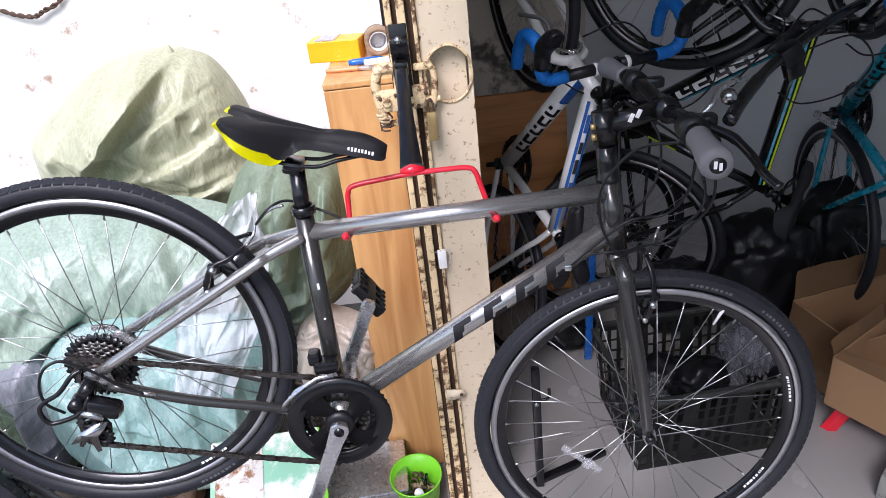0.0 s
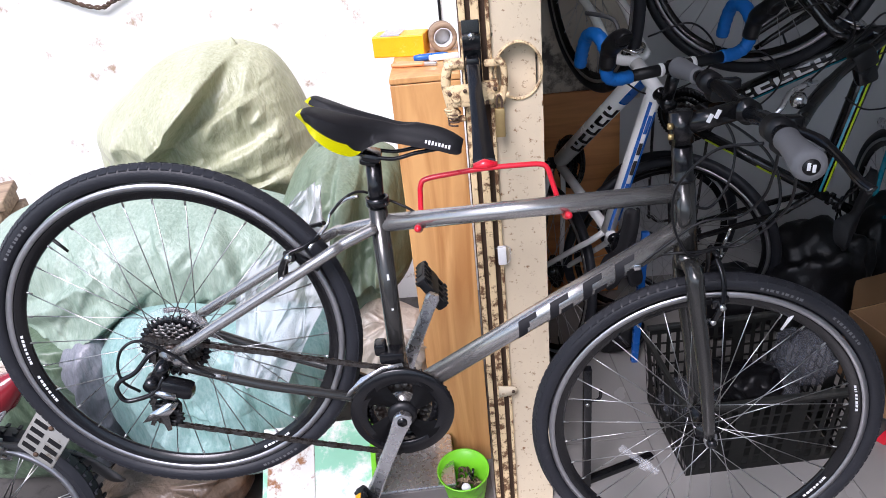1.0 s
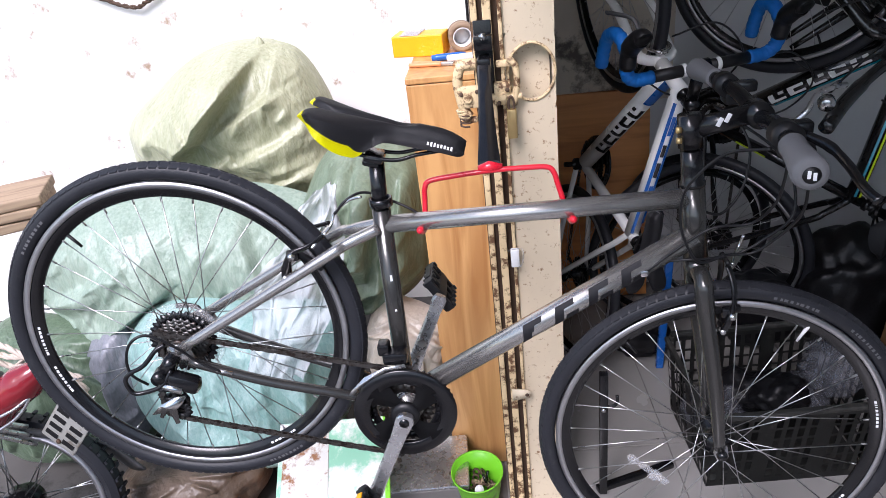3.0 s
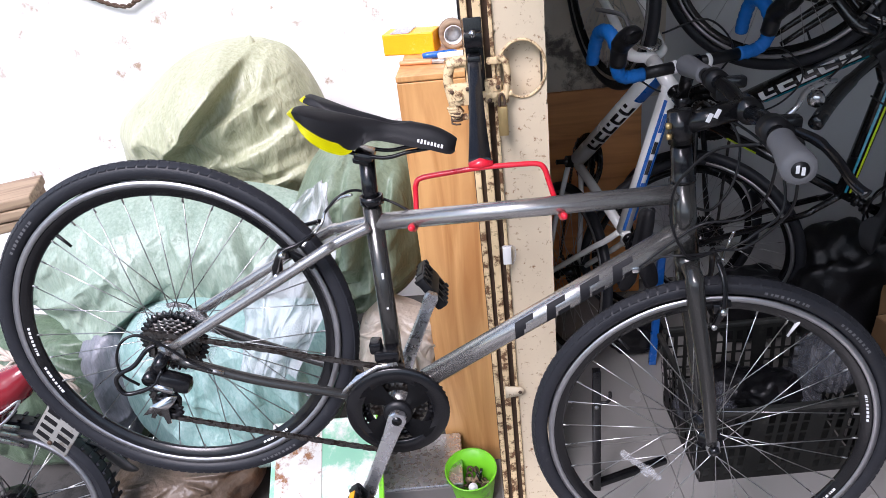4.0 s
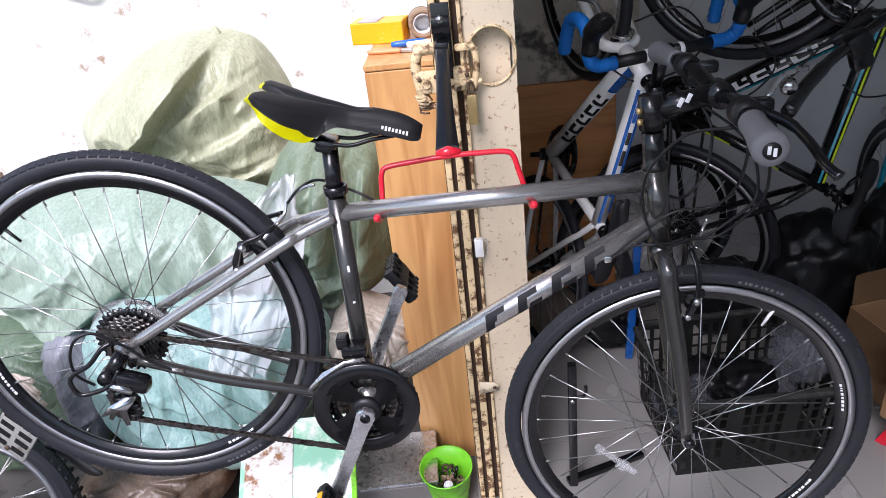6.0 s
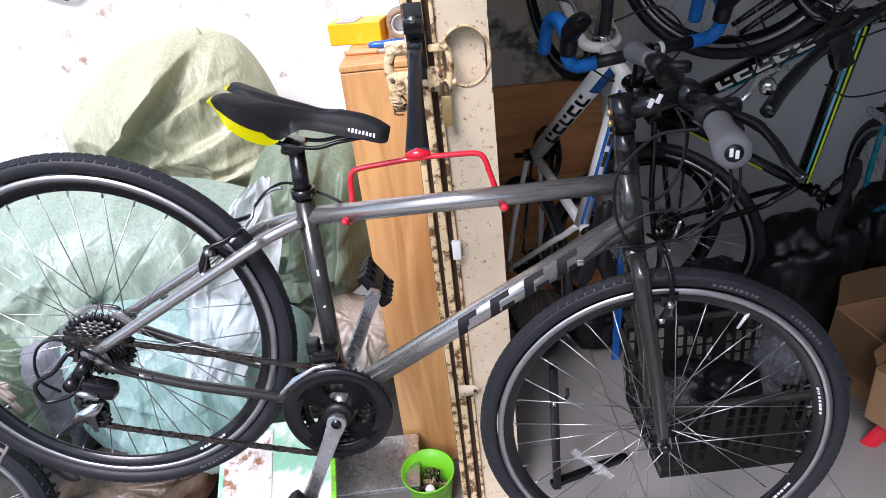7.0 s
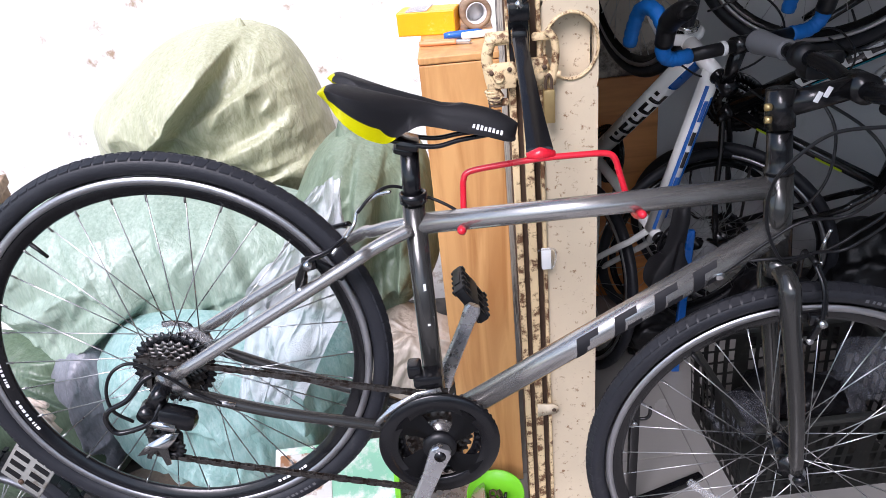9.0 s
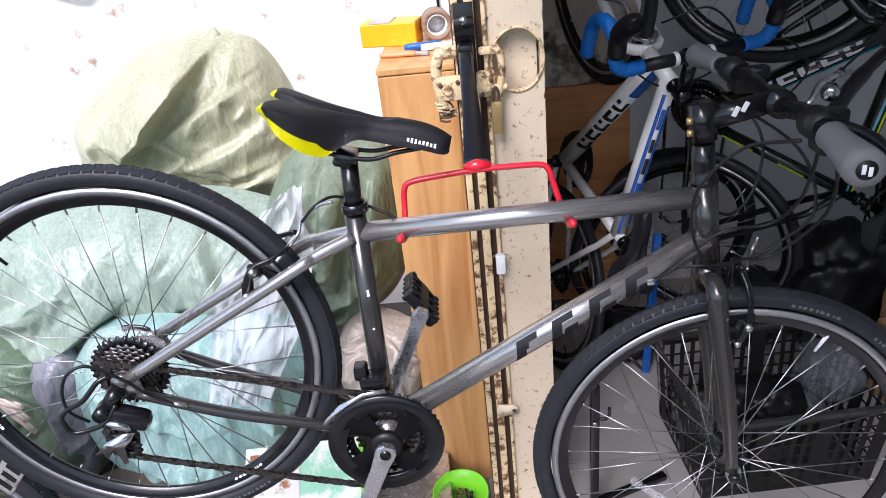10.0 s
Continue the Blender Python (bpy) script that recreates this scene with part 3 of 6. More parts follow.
    if hero:
        pts = smooth_path([clampc + Vector((-0.030, -0.315, 0.012)), clampc + Vector((-0.016, -0.20, 0.014)), clampc + Vector((-0.004, -0.10, 0.010)), clampc + Vector((0, -0.04, 0)), clampc + Vector((0, 0.04, 0)), clampc + Vector((-0.004, 0.10, 0.010)), clampc + Vector((-0.016, 0.20, 0.014)), clampc + Vector((-0.030, 0.315, 0.012))], 6)
        bar = part("handlebar", sweep(bmesh.new(), pts, 0.0125, 16), "black_metal", bike, at=turn)
        for s in (-1, 1):
            a, b = clampc + Vector((-0.0175, s * 0.212, 0.0138)), clampc + Vector((-0.0300, s * 0.322, 0.0118))
            d = (b - a).normalized()
            prof = [(0.0, -0.001), (0.016, 0), (0.0175, 0.004), (0.0165, 0.02), (0.0178, 0.05), (0.0205, 0.085), (0.0215, 0.104), (0.0195, 0.112), (0.012, 0.114), (0.0, 0.113)]
            q = d.to_track_quat("Y", "Z").to_matrix().to_4x4()
            gr = part("grip", lathe(bmesh.new(), prof, 24, False), "grip", bar, "grey rubber handlebar grip", at=Matrix.Translation(a) @ q)
            if hero and s < 0:
                bm = lathe(bmesh.new(), [(0.0, 0.1150), (0.0105, 0.1146), (0.0105, 0.1138), (0.0, 0.1138)], 20, False)
                part("bar_end_plug", bm, "black_plastic", bar, at=Matrix.Translation(a) @ q)
                bm = bmesh.new()
                for sx in (-1, 1):
                    box(bm, (sx * 0.0032, 0.1158, 0.0012 * sx), (0.0042, 0.0012, 0.0100), 0.0005)
                part("plug_mark", bm, "white_print", bar, "pale badge on bar end", at=Matrix.Translation(a) @ q)
            # shifter pod and brake lever
            c = clampc + Vector((-0.010, s * 0.165, 0.012))
            bm = box(bmesh.new(), c + Vector((0.016, 0, -0.022)), (0.042, 0.046, 0.026), 0.008)
            lathe(bm, [(0.0, -0.02), (0.0205, -0.019), (0.0205, 0.019), (0.0, 0.02)], 20, False, c)
            part("shifter", bm, "black_plastic", bar)
            lv = smooth_path([c + Vector((0.028, s * -0.012, -0.004)), c + Vector((0.050, s * 0.020, -0.012)), c + Vector((0.058, s * 0.070, -0.024)), c + Vector((0.056, s * 0.125, -0.034)), c + Vector((0.062, s * 0.150, -0.040))], 6)
            part("brake_lever", sweep(bmesh.new(), lv, [0.0075] * 8 + [0.0062] * 16 + [0.0075], 10, flat=0.55), "black_metal", bar)
            part("lever_clamp", box(bmesh.new(), c + Vector((0.022, s * -0.030, 0.002)), (0.044, 0.024, 0.020), 0.005), "black_metal", bar)
    elif drop_bars:
        for s in (-1, 1):
            c = clampc
            half = part("handlebar", sweep(bmesh.new(), [c, c + Vector((0, s * 0.136, 0))], 0.0155, 16), "black_plastic", bike, at=turn)
            part("bar_end_ring", lathe(bmesh.new(), [(0.0158, -0.006), (0.0172, -0.005), (0.0172, 0.005), (0.0158, 0.006)], 20), "white_print", half, "pale ring beside the stem", at=Matrix.Translation(c + Vector((0, s * 0.046, 0))))
            pts = smooth_path([c + Vector((0, s * 0.13, 0)), c + Vector((0.002, s * 0.178, 0)), c + Vector((0.026, s * 0.202, 0)), c + Vector((0.075, s * 0.204, -0.006)), c + Vector((0.100, s * 0.206, -0.055)), c + Vector((0.078, s * 0.210, -0.105)), c + Vector((0.025, s * 0.213, -0.122)), c + Vector((-0.020, s * 0.215, -0.124))], 8)
            rr = [0.0172 + 0.0010 * math.sin(i * 1.9) for i in range(len(pts))]
            part("bar_tape", sweep(bmesh.new(), pts, rr, 14), "blue", half, "blue wrapped handlebar tape")
            h = smooth_path([c + Vector((0.045, s * 0.203, 0.0)), c + Vector((0.100, s * 0.204, 0.006)), c + Vector((0.150, s * 0.202, 0.050)), c + Vector((0.150, s * 0.202, 0.066))], 6)
            part("brake_hood", sweep(bmesh.new(), h, [0.021] * 6 + [0.024] * 6 + [0.022] * 6 + [0.012], 14), "black_plastic", half)
            lv = smooth_path([c + Vector((0.148, s * 0.200, 0.045)), c + Vector((0.172, s * 0.202, 0.0)), c + Vector((0.160, s * 0.220, -0.06)), c + Vector((0.150, s * 0.228, -0.09))], 6)
            part("brake_lever", sweep(bmesh.new(), lv, 0.008, 10, flat=0.6), "case_dark", half)
    return bike, turn, clampc


def saddle(bike, hero):
    """Padded saddle: two wings with a groove, skirt with yellow rear edges, rails below."""
    bm = bmesh.new()
    nx, ny = 90, 61
    rows = []
    for i in range(nx + 1):
        t = i / nx
        ease = min(1.0, max(0.0, (t - 0.10) / 0.50))
        w = 0.073 - 0.052 * (ease * ease * (3 - 2 * ease)) - 0.004 * max(0, t - 0.6)
        if t < 0.10:
            w *= math.sqrt(max(0.0, 1 - ((0.10 - t) / 0.125) ** 2)) ** 0.6
        if t > 0.93:
            w *= math.sqrt(max(0.03, 1 - ((t - 0.93) / 0.0715) ** 2))
        skirt = 0.025 + 0.022 * math.sin(1.5708 * t / 0.33) if t < 0.33 else 0.016 + 0.031 * (0.5 + 0.5 * math.cos(3.14159 * min(1.0, (t - 0.33) / 0.20))) - 0.004 * max(0, (t - 0.8) / 0.2)
        if t > 0.86:
            skirt *= math.sqrt(max(0.02, 1 - ((t - 0.86) / 0.142) ** 2))
        row = []
        for j in range(ny):
            s = -1 + 2 * j / (ny - 1)
            k = min(1.0, abs(s) / 0.74)
            y = math.copysign(w * (k - 0.06 * k ** 6), s)
            sn = max(0.0, (abs(s) - 0.74) / 0.26)
            edge = max(0.03, 1 - 0.0165 * min(1.0, (0.405 - t) / 0.10) / skirt) if t < 0.40 else 0.97
            side = sn * 2 * edge if sn < 0.5 else edge + (sn - 0.5) * 2 * (1 - edge)
            z = 0.013 * (1 - k ** 2.4) * (0.35 + 0.65 * min(1, t * 2)) - 0.004 * k ** 4
            y += math.copysign(side * (0.004 if t < 0.45 else -0.001) * 1.0 - side * side * 0.010, s)
            z -= side * skirt
            z -= 0.010 * math.exp(-(y / 0.0105) ** 2) * (1 if t < 0.60 else max(0, 1 - (t - 0.60) / 0.10)) * (1.0 + 0.8 * max(0, 1 - t / 0.3))
            z += 0.016 * max(0, 1 - t / 0.42) ** 1.3 * (0.4 + 0.6 * k)
            x = -0.112 + 0.272 * t + 0.055 * max(0, 1 - t / 0.22) * math.exp(-(y / 0.020) ** 2)
            x += side * 0.020 * max(0, 1 - t / 0.4)
            z -= 0.013 * max(0, (t - 0.80) / 0.20) ** 2 + 0.012 * max(0, 1 - t / 0.07) ** 2 * (1 - side)
            row.append(bm.verts.new((x, y, z)))
        rows.append(row)
    for i in range(nx):
        for j in range(ny - 1):
            f = bm.faces.new((rows[i][j], rows[i + 1][j], rows[i + 1][j + 1], rows[i][j + 1]))
            s = abs(-1 + 2 * (j + 0.5) / (ny - 1))
            t = (i + 0.5) / nx
            if hero and ((t < 0.405 and s > 0.87) or (i < 3 and s > 0.36)):
                f.material_index = 1
    bmesh.ops.solidify(bm, geom=bm.faces[:], thickness=0.005)
    m = Matrix.Translation(ST + Vector((0.006, 0, 0.178 if hero else 0.128))) @ Matrix.Rotation(radians(16.5), 4, "Y")
    cover = part("saddle", bm, "saddle_black", bike, "black padded saddle with yellow rear edges" if hero else "", at=m)
    cover.data.materials.append(MAT["yellow"])
    for s in (-1, 1):
        pts = smooth_path([(0.125, s * 0.010, -0.020), (0.085, s * 0.016, -0.034), (0.045, s * 0.022, -0.050), (-0.020, s * 0.022, -0.050), (-0.055, s * 0.028, -0.034), (-0.08, s * 0.030, -0.014)], 6)
        part("saddle_rail", sweep(bmesh.new(), pts, 0.0035, 10), "black_metal", cover)
    bm = box(bmesh.new(), (0.014, 0, -0.055), (0.034, 0.054, 0.015), 0.006)
    box(bm, (0.010, 0, -0.066), (0.030, 0.032, 0.014), 0.006)
    part("rail_clamp", bm, "black_metal", cover)
    if hero:
        bm = bmesh.new()
        for i in range(8):
            box(bm, (0.098 + 0.0056 * i, -0.0235 + 0.0002 * i, -0.010 - 0.0004 * i), (0.0034, 0.0010, 0.0070 if i % 3 else 0.0052), 0)
        part("saddle_print", bm, "white_print", cover, "small white printed mark")
    return cover


# ---- structure ----
def structure(name, bm, mat, label, smooth=False):
    return tagged(part(name, bm, mat, None, smooth=smooth), label, name.split("_")[0], kind="structure")


structure("ground", box(bmesh.new(), (0, 0, -0.06), (60, 60, 0.1)), "dark_ground", "dark grimy concrete ground below the sacks")
# Added wall, out of view: cuts off low sky and bounces some light.
structure("wall_across", box(bmesh.new(), (0.5, -4.5, 0.9), (14, 0.2, 1.8)), "far_plaster", "unseen low plaster wall added to block low sky light")
structure("wall_back", box(bmesh.new(), (-2.0, 2.65, 1.5), (4.1, 0.1, 3.2)), "plaster", "flaking white plaster wall behind the sacks")
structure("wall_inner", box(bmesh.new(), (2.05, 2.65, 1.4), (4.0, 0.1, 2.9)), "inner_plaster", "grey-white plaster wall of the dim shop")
structure("wall_partition", box(bmesh.new(), (0.015, 2.03, 1.5), (0.07, 1.14, 3.2)), "stained", "stained concrete wall end behind the gate")
structure("wall_stained", box(bmesh.new(), (0.335, 2.585, 1.6), (0.55, 0.03, 1.56)), "stained", "patch of stained bare concrete wall")
# Added wall, out of view, that keeps light off the shop's right side.
structure("wall_side", box(bmesh.new(), (2.05, 0.75, 1.2), (0.1, 3.7, 2.3)), "inner_plaster", "unseen plaster wall added to darken the shop's right side")
# Added light blocker, out of view: dims the right part of the shop.
structure("wall_pier", box(bmesh.new(), (1.58, -0.52, 1.15), (0.84, 0.12, 2.3)), "far_plaster", "unseen plaster slab added to cut light to the shop's right")
# Added dark sheet, out of view, shading the shop floor and right side.
structure("awning", box(bmesh.new(), (2.0, -1.46, 2.42), (2.2, 2.0, 0.05)), "case_dark", "unseen dark sheet added to shade the shop floor and right side")
# Added ground slab, out of view: bounces light onto the tubes and shop.
structure("pavement", box(bmesh.new(), (0, -3.4, -0.006), (14, 6.8, 0.03)), "paving", "unseen concrete slab added to bounce light upward")
# Shop ceiling; its unseen overhang before the gate is added for shade.
structure("ceiling", box(bmesh.new(), (1.58, 1.125, 2.40), (3.36, 3.15, 0.1)), "ceiling", "painted ceiling over the shop, unseen front overhang added for shade")


def floor_tiles():
    fl = structure("floor", box(bmesh.new(), (1.45, 0.6, -0.010), (3.3, 4.0, 0.012)), "grout", "pale glossy floor tiles with dark joints")
    s = 0.515
    me = None
    m = Matrix.Rotation(radians(3.5), 4, "Z")
    for i in range(-1, 5):
        for j in range(-3, 4):
            c = m @ Vector((i * s + s / 2, j * s + s / 2, 0)) + Vector((0.433, 1.645, 0))
            if me is None:
                ob = part("tile", box(bmesh.new(), (0, 0, -0.005), (s - 0.003, s - 0.003, 0.010), 0.0008), "tile", fl, smooth=False)
                me = ob.data
            else:
                ob = new("tile", me)
                ob.parent = fl
            ob.matrix_basis = Matrix.Translation(c) @ m


floor_tiles()


# ---- folding gate ----
def gate():
    g = thing("folding_gate", pose(0, 1.415, 0), "cream-painted folding steel gate leaf, speckled with rust", "gate")
    bm = bmesh.new()
    x0, x1, za, zb, cx, cz, r, top = 0.000, 0.102, 1.185, 1.345, 0.053, 1.264, 0.0475, 2.3
    n = 48
    for y, flip in ((0.0, 0), (0.012, 1)):
        circ, edge = [], []
        for i in range(n):
            a = 6.28318531 * i / n
            c, s = math.cos(a), math.sin(a)
            circ.append(bm.verts.new((cx + r * c, y, cz + r * 1.22 * s)))
            k = min(((x1 if c > 0 else x0) - cx) / c if abs(c) > 1e-6 else 9, ((zb if s > 0 else za) - cz) / s if abs(s) > 1e-6 else 9)
            edge.append(bm.verts.new((cx + k * c, y, cz + k * s)))
        for i in range(n):
            f = (circ[i], circ[(i + 1) % n], edge[(i + 1) % n], edge[i])
            bm.faces.new(f if flip else f[::-1])
        if not flip:
            front = circ
        else:
            bridge(bm, front, circ)
    for lo, hi in ((0.0, za), (zb, top)):
        box(bm, ((x0 + x1) / 2, 0.006, (lo + hi) / 2), (x1 - x0, 0.012, hi - lo))
    box(bm, (x1 - 0.003, 0.024, top / 2), (0.006, 0.024, top))
    part("gate_leaf", bm, "cream", g, smooth=False)
    bm = bmesh.new()
    sweep(bm, [(cx + r * 1.02 * math.cos(6.28318531 * i / 40), -0.001, cz + r * 1.24 * math.sin(6.28318531 * i / 40)) for i in range(40)], 0.003, 8, True)
    part("hole_rim", bm, "rust", g, "rusty raised rim of the hand hole")
    part("back_leaf", box(bmesh.new(), (0.048, 0.034, top / 2), (0.088, 0.006, top)), "cream", g)
    for c, w, y in ((-0.0550, 0.013, 0.004), (-0.0295, 0.017, -0.004), (-0.0045, 0.008, 0.0)):
        bm = box(bmesh.new(), (c, y, top / 2), (w, 0.020, top), 0.002)
        part("gate_bar", bm, "rust", g, "rust-pitted cream gate bar", smooth=False)
    # Dark brown strip fills the gaps between the bars.
    part("gate_gap", box(bmesh.new(), (-0.032, 0.020, top / 2), (0.064, 0.012, top)), "dark_rust", g, "dark brown strip closing the gaps behind the bars")
    # hand latch
    bm = bmesh.new()
    sweep(bm, smooth_path([(-0.060, -0.012, 1.292), (-0.088, -0.016, 1.290), (-0.098, -0.016, 1.262), (-0.096, -0.016, 1.235), (-0.090, -0.016, 1.205), (-0.080, -0.016, 1.186)], 6), 0.0105, 12)
    for i in range(4):
        sweep(bm, [(-0.094 + 0.002 * i + 0.0105 * math.cos(a * 0.7854), -0.016 + 0.0105 * math.sin(a * 0.7854), 1.200 - 0.006 * i) for a in range(8)], 0.0028, 6, True)
    box(bm, (-0.074, -0.020, 1.228), (0.052, 0.016, 0.046), 0.005)
    tube(bm, (-0.080, -0.027, 1.228), (-0.080, -0.034, 1.228), 0.011, 0.009, 14)
    box(bm, (-0.078, -0.012, 1.292), (0.044, 0.016, 0.024), 0.006)
    box(bm, (-0.078, -0.014, 1.178), (0.030, 0.010, 0.014), 0.004)
    part("latch", bm, "rust", g, "cream latch handle with rust")
    for x, z in ((-0.092, 1.236), (-0.060, 1.240), (0.002, 1.238), (-0.016, 1.212)):
        part("latch_bolt", tube(bmesh.new(), (x, -0.026, z), (x, -0.031, z), 0.0045, 0.004, 10), "dark_rust", g)
    part("latch_spring", sweep(bmesh.new(), [(-0.088 + 0.012 * math.cos(i * 0.9), -0.016 + 0.012 * math.sin(i * 0.9), 1.196 - 0.0011 * i) for i in range(28)], 0.0022, 6), "dark_rust", g, "rusty coil on the latch")
    bm = bmesh.new()
    tube(bm, (-0.060, -0.020, 1.225), (0.03, -0.020, 1.222), 0.007, n=12)
    box(bm, (-0.008, -0.018, 1.230), (0.034, 0.016, 0.048), 0.004)
    tube(bm, (-0.008, -0.025, 1.226), (-0.008, -0.036, 1.226), 0.008, 0.007, 14)
    box(bm, (0.000, -0.016, 1.290), (0.036, 0.012, 0.014), 0.004)
    sweep(bm, smooth_path([(0.006, -0.02, 1.300), (0.020, -0.022, 1.285), (0.022, -0.022, 1.250), (0.014, -0.022, 1.205)], 6), 0.007, 10)
    part("latch_plate", bm, "rust", g)
    bm = box(bmesh.new(), (0.008, -0.030, 1.168), (0.020, 0.016, 0.062), 0.002)
    part("padlock", bm, "brass", g, "long brass padlock")
    part("shackle", sweep(bmesh.new(), smooth_path([(0.003, -0.030, 1.196), (0.003, -0.032, 1.216), (0.008, -0.034, 1.226), (0.013, -0.032, 1.216), (0.013, -0.030, 1.196)], 5), 0.0026, 8), "dark_rust", g)
    bm = slab(bmesh.new(), [(-0.034, 0.450), (0.004, 0.446), (0.014, 0.440), (0.016, 0.430), (0.010, 0.421), (-0.034, 0.414)], -0.018, -0.012)
    part("hasp", bm, "cream", g)
    # No hole is cut: a dark disc stands in for its shaded inside.
    part("hasp_hole", lathe(bmesh.new(), [(0.0, -0.0190), (0.005, -0.0190), (0.005, -0.0181), (0.0, -0.0181)], 16, False, (0.004, 0, 0.432)), "dark_rust", g)
    bm = box(bmesh.new(), (-0.004, -0.018, 0.842), (0.020, 0.014, 0.046), 0.003)
    part("slot_lock", bm, "bike_white", g, "small white and clear lock case")
    sw = sweep(bmesh.new(), smooth_path([(-0.020, -0.02, 0.862), (0.0, -0.024, 0.868), (0.014, -0.022, 0.862), (0.014, -0.022, 0.834), (0.006, -0.022, 0.818)], 6), 0.002, 8)
    part("lock_wire", sw, "clear", g)


gate()


# ---- cabinet and what lies on it ----
def cabinet():
    c = thing("wooden_cabinet", pose(-0.150, 1.59, 0), "tall narrow varnished pine cabinet beside the gate", "cabinet")
    w, d, h = 0.166, 0.46, 1.228
    part("front_panel", box(bmesh.new(), (0, 0.009, h / 2 - 0.009), (w, 0.018, h - 0.018), 0.002), "pine", c, smooth=False)
    for s in (-1, 1):
        part("side_panel", box(bmesh.new(), (s * (w / 2 - 0.009), d / 2 + 0.010, h / 2 - 0.009), (0.018, d - 0.018, h - 0.018), 0.002), "pine", c, smooth=False)
    part("top", box(bmesh.new(), (0, d / 2, h - 0.008), (w + 0.002, d + 0.002, 0.016), 0.003), "pine", c, smooth=False)


cabinet()


def small_box():
    b = thing("orange_box", pose(-0.213, 1.835, 1.228, 0, 0, -10), "small orange box wrapped in shiny tape", "box")
    part("carton", box(bmesh.new(), (0, 0, 0.027), (0.136, 0.075, 0.054), 0.003), "orange", b, smooth=False)
    part("tape", box(bmesh.new(), (-0.02, 0, 0.0555), (0.05, 0.076, 0.002), 0), "film", b, "strip of clear tape")


small_box()

# ---- main bicycle ----
HERO = pose(0, 0, EYE, TILT, LEAN, TURN) @ Matrix.Translation((-0.238, 1.168, -0.757)) @ pose(0, 0, 0, 4.5, 0, 2.0)
hero, TURNED, CLAMP = bicycle("bicycle", HERO, "dark silver hybrid bicycle hung by its top tube", ("gunmetal", "dark_gunmetal"), True, False, "", -5.0)
saddle(hero, True)


# ---- hung bicycles ----
def hung(bb, fwd, up, scale):
    """Pose of a bicycle with its bottom bracket at bb, from its forward and upward directions."""
    x = Vector(fwd).normalized()
    z = (Vector(up) - x * x.dot(Vector(up))).normalized()
    return Matrix.Translation(bb) @ Matrix((x, z.cross(x), z)).transposed().to_4x4() @ Matrix.Scale(scale, 4)


def letters(bike, p, q, r, s0, pitch, width, count, a0, a1, mat, label):
    """A row of upright block marks along a tube."""
    on = next(o for o in bike.children if o.name.startswith("down_tube"))
    for i in range(count):
        bm = bmesh.new()
        s = s0 + pitch * i
        patch(bm, p, q, r, s, s + width * 0.34, a0, a1)
        patch(bm, p, q, r, s + width * 0.34, s + width, a0, a0 + (a1 - a0) * 0.3)
        patch(bm, p, q, r, s + width * (0.34 if i % 2 else 0.66), s + width, a1 - (a1 - a0) * 0.3, a1)
        part("maker_mark", bm, mat, on, label)


def stripe(bike, on, a, b, r, s0, s1, a0, a1, mat, label, lean=0.0):
    tube_ob = next(o for o in bike.children if o.name.startswith(on))
    part("frame_stripe", patch(bmesh.new(), a, b, r, s0, s1, a0, a1, lean), mat, tube_ob, label)


def white_bicycle():
    frame_joints((0, 0), (-0.409, 0.158), (0.613, -0.123), (0.012, 0.391), (0.511, 0.368), (0.524, 0.229))
    bk, _, _ = bicycle("bicycle", hung((0.2512, 2.2567, 0.7117), (0.2327, -0.2457, 0.941), (0.2691, -0.9135, -0.305), 0.962), "white and blue road bicycle hung nose up, blue bar tape", ("bike_white", "bike_white"), False, True, "hung bicycles", 12.0, arms=False)
    saddle(bk, False)
    p, q = BB + Vector((0.018, 0, 0.012)), HB + AXIS * 0.045
    letters(bk, p, q, 0.0307, 0.13, 0.058, 0.046, 5, 84, 158, "bike_black", "black block mark")
    t0, t1 = ST, HT + AXIS * -0.022
    for s0, s1, a0, a1, mat in ((0.02, 0.47, 118, 140, "bike_blue"), (0.06, 0.44, 60, 84, "bike_blue"), (0.30, 0.34, 88, 114, "bike_black"), (0.23, 0.28, 88, 114, "bike_black"), (0.12, 0.20, 86, 114, "bike_blue"), (0.37, 0.43, 88, 114, "bike_blue")):
        stripe(bk, "top_tube", t0, t1, 0.0246, s0, s1, a0, a1, mat, "painted stripe")
    stripe(bk, "down_tube", p, q, 0.0307, 0.44, 0.57, 60, 130, "bike_blue", "blue painted panel")
    stripe(bk, "seat_tube", BB, ST, 0.0172, 0.16, 0.17, 60, 160, "bike_black", "thin dark ring")


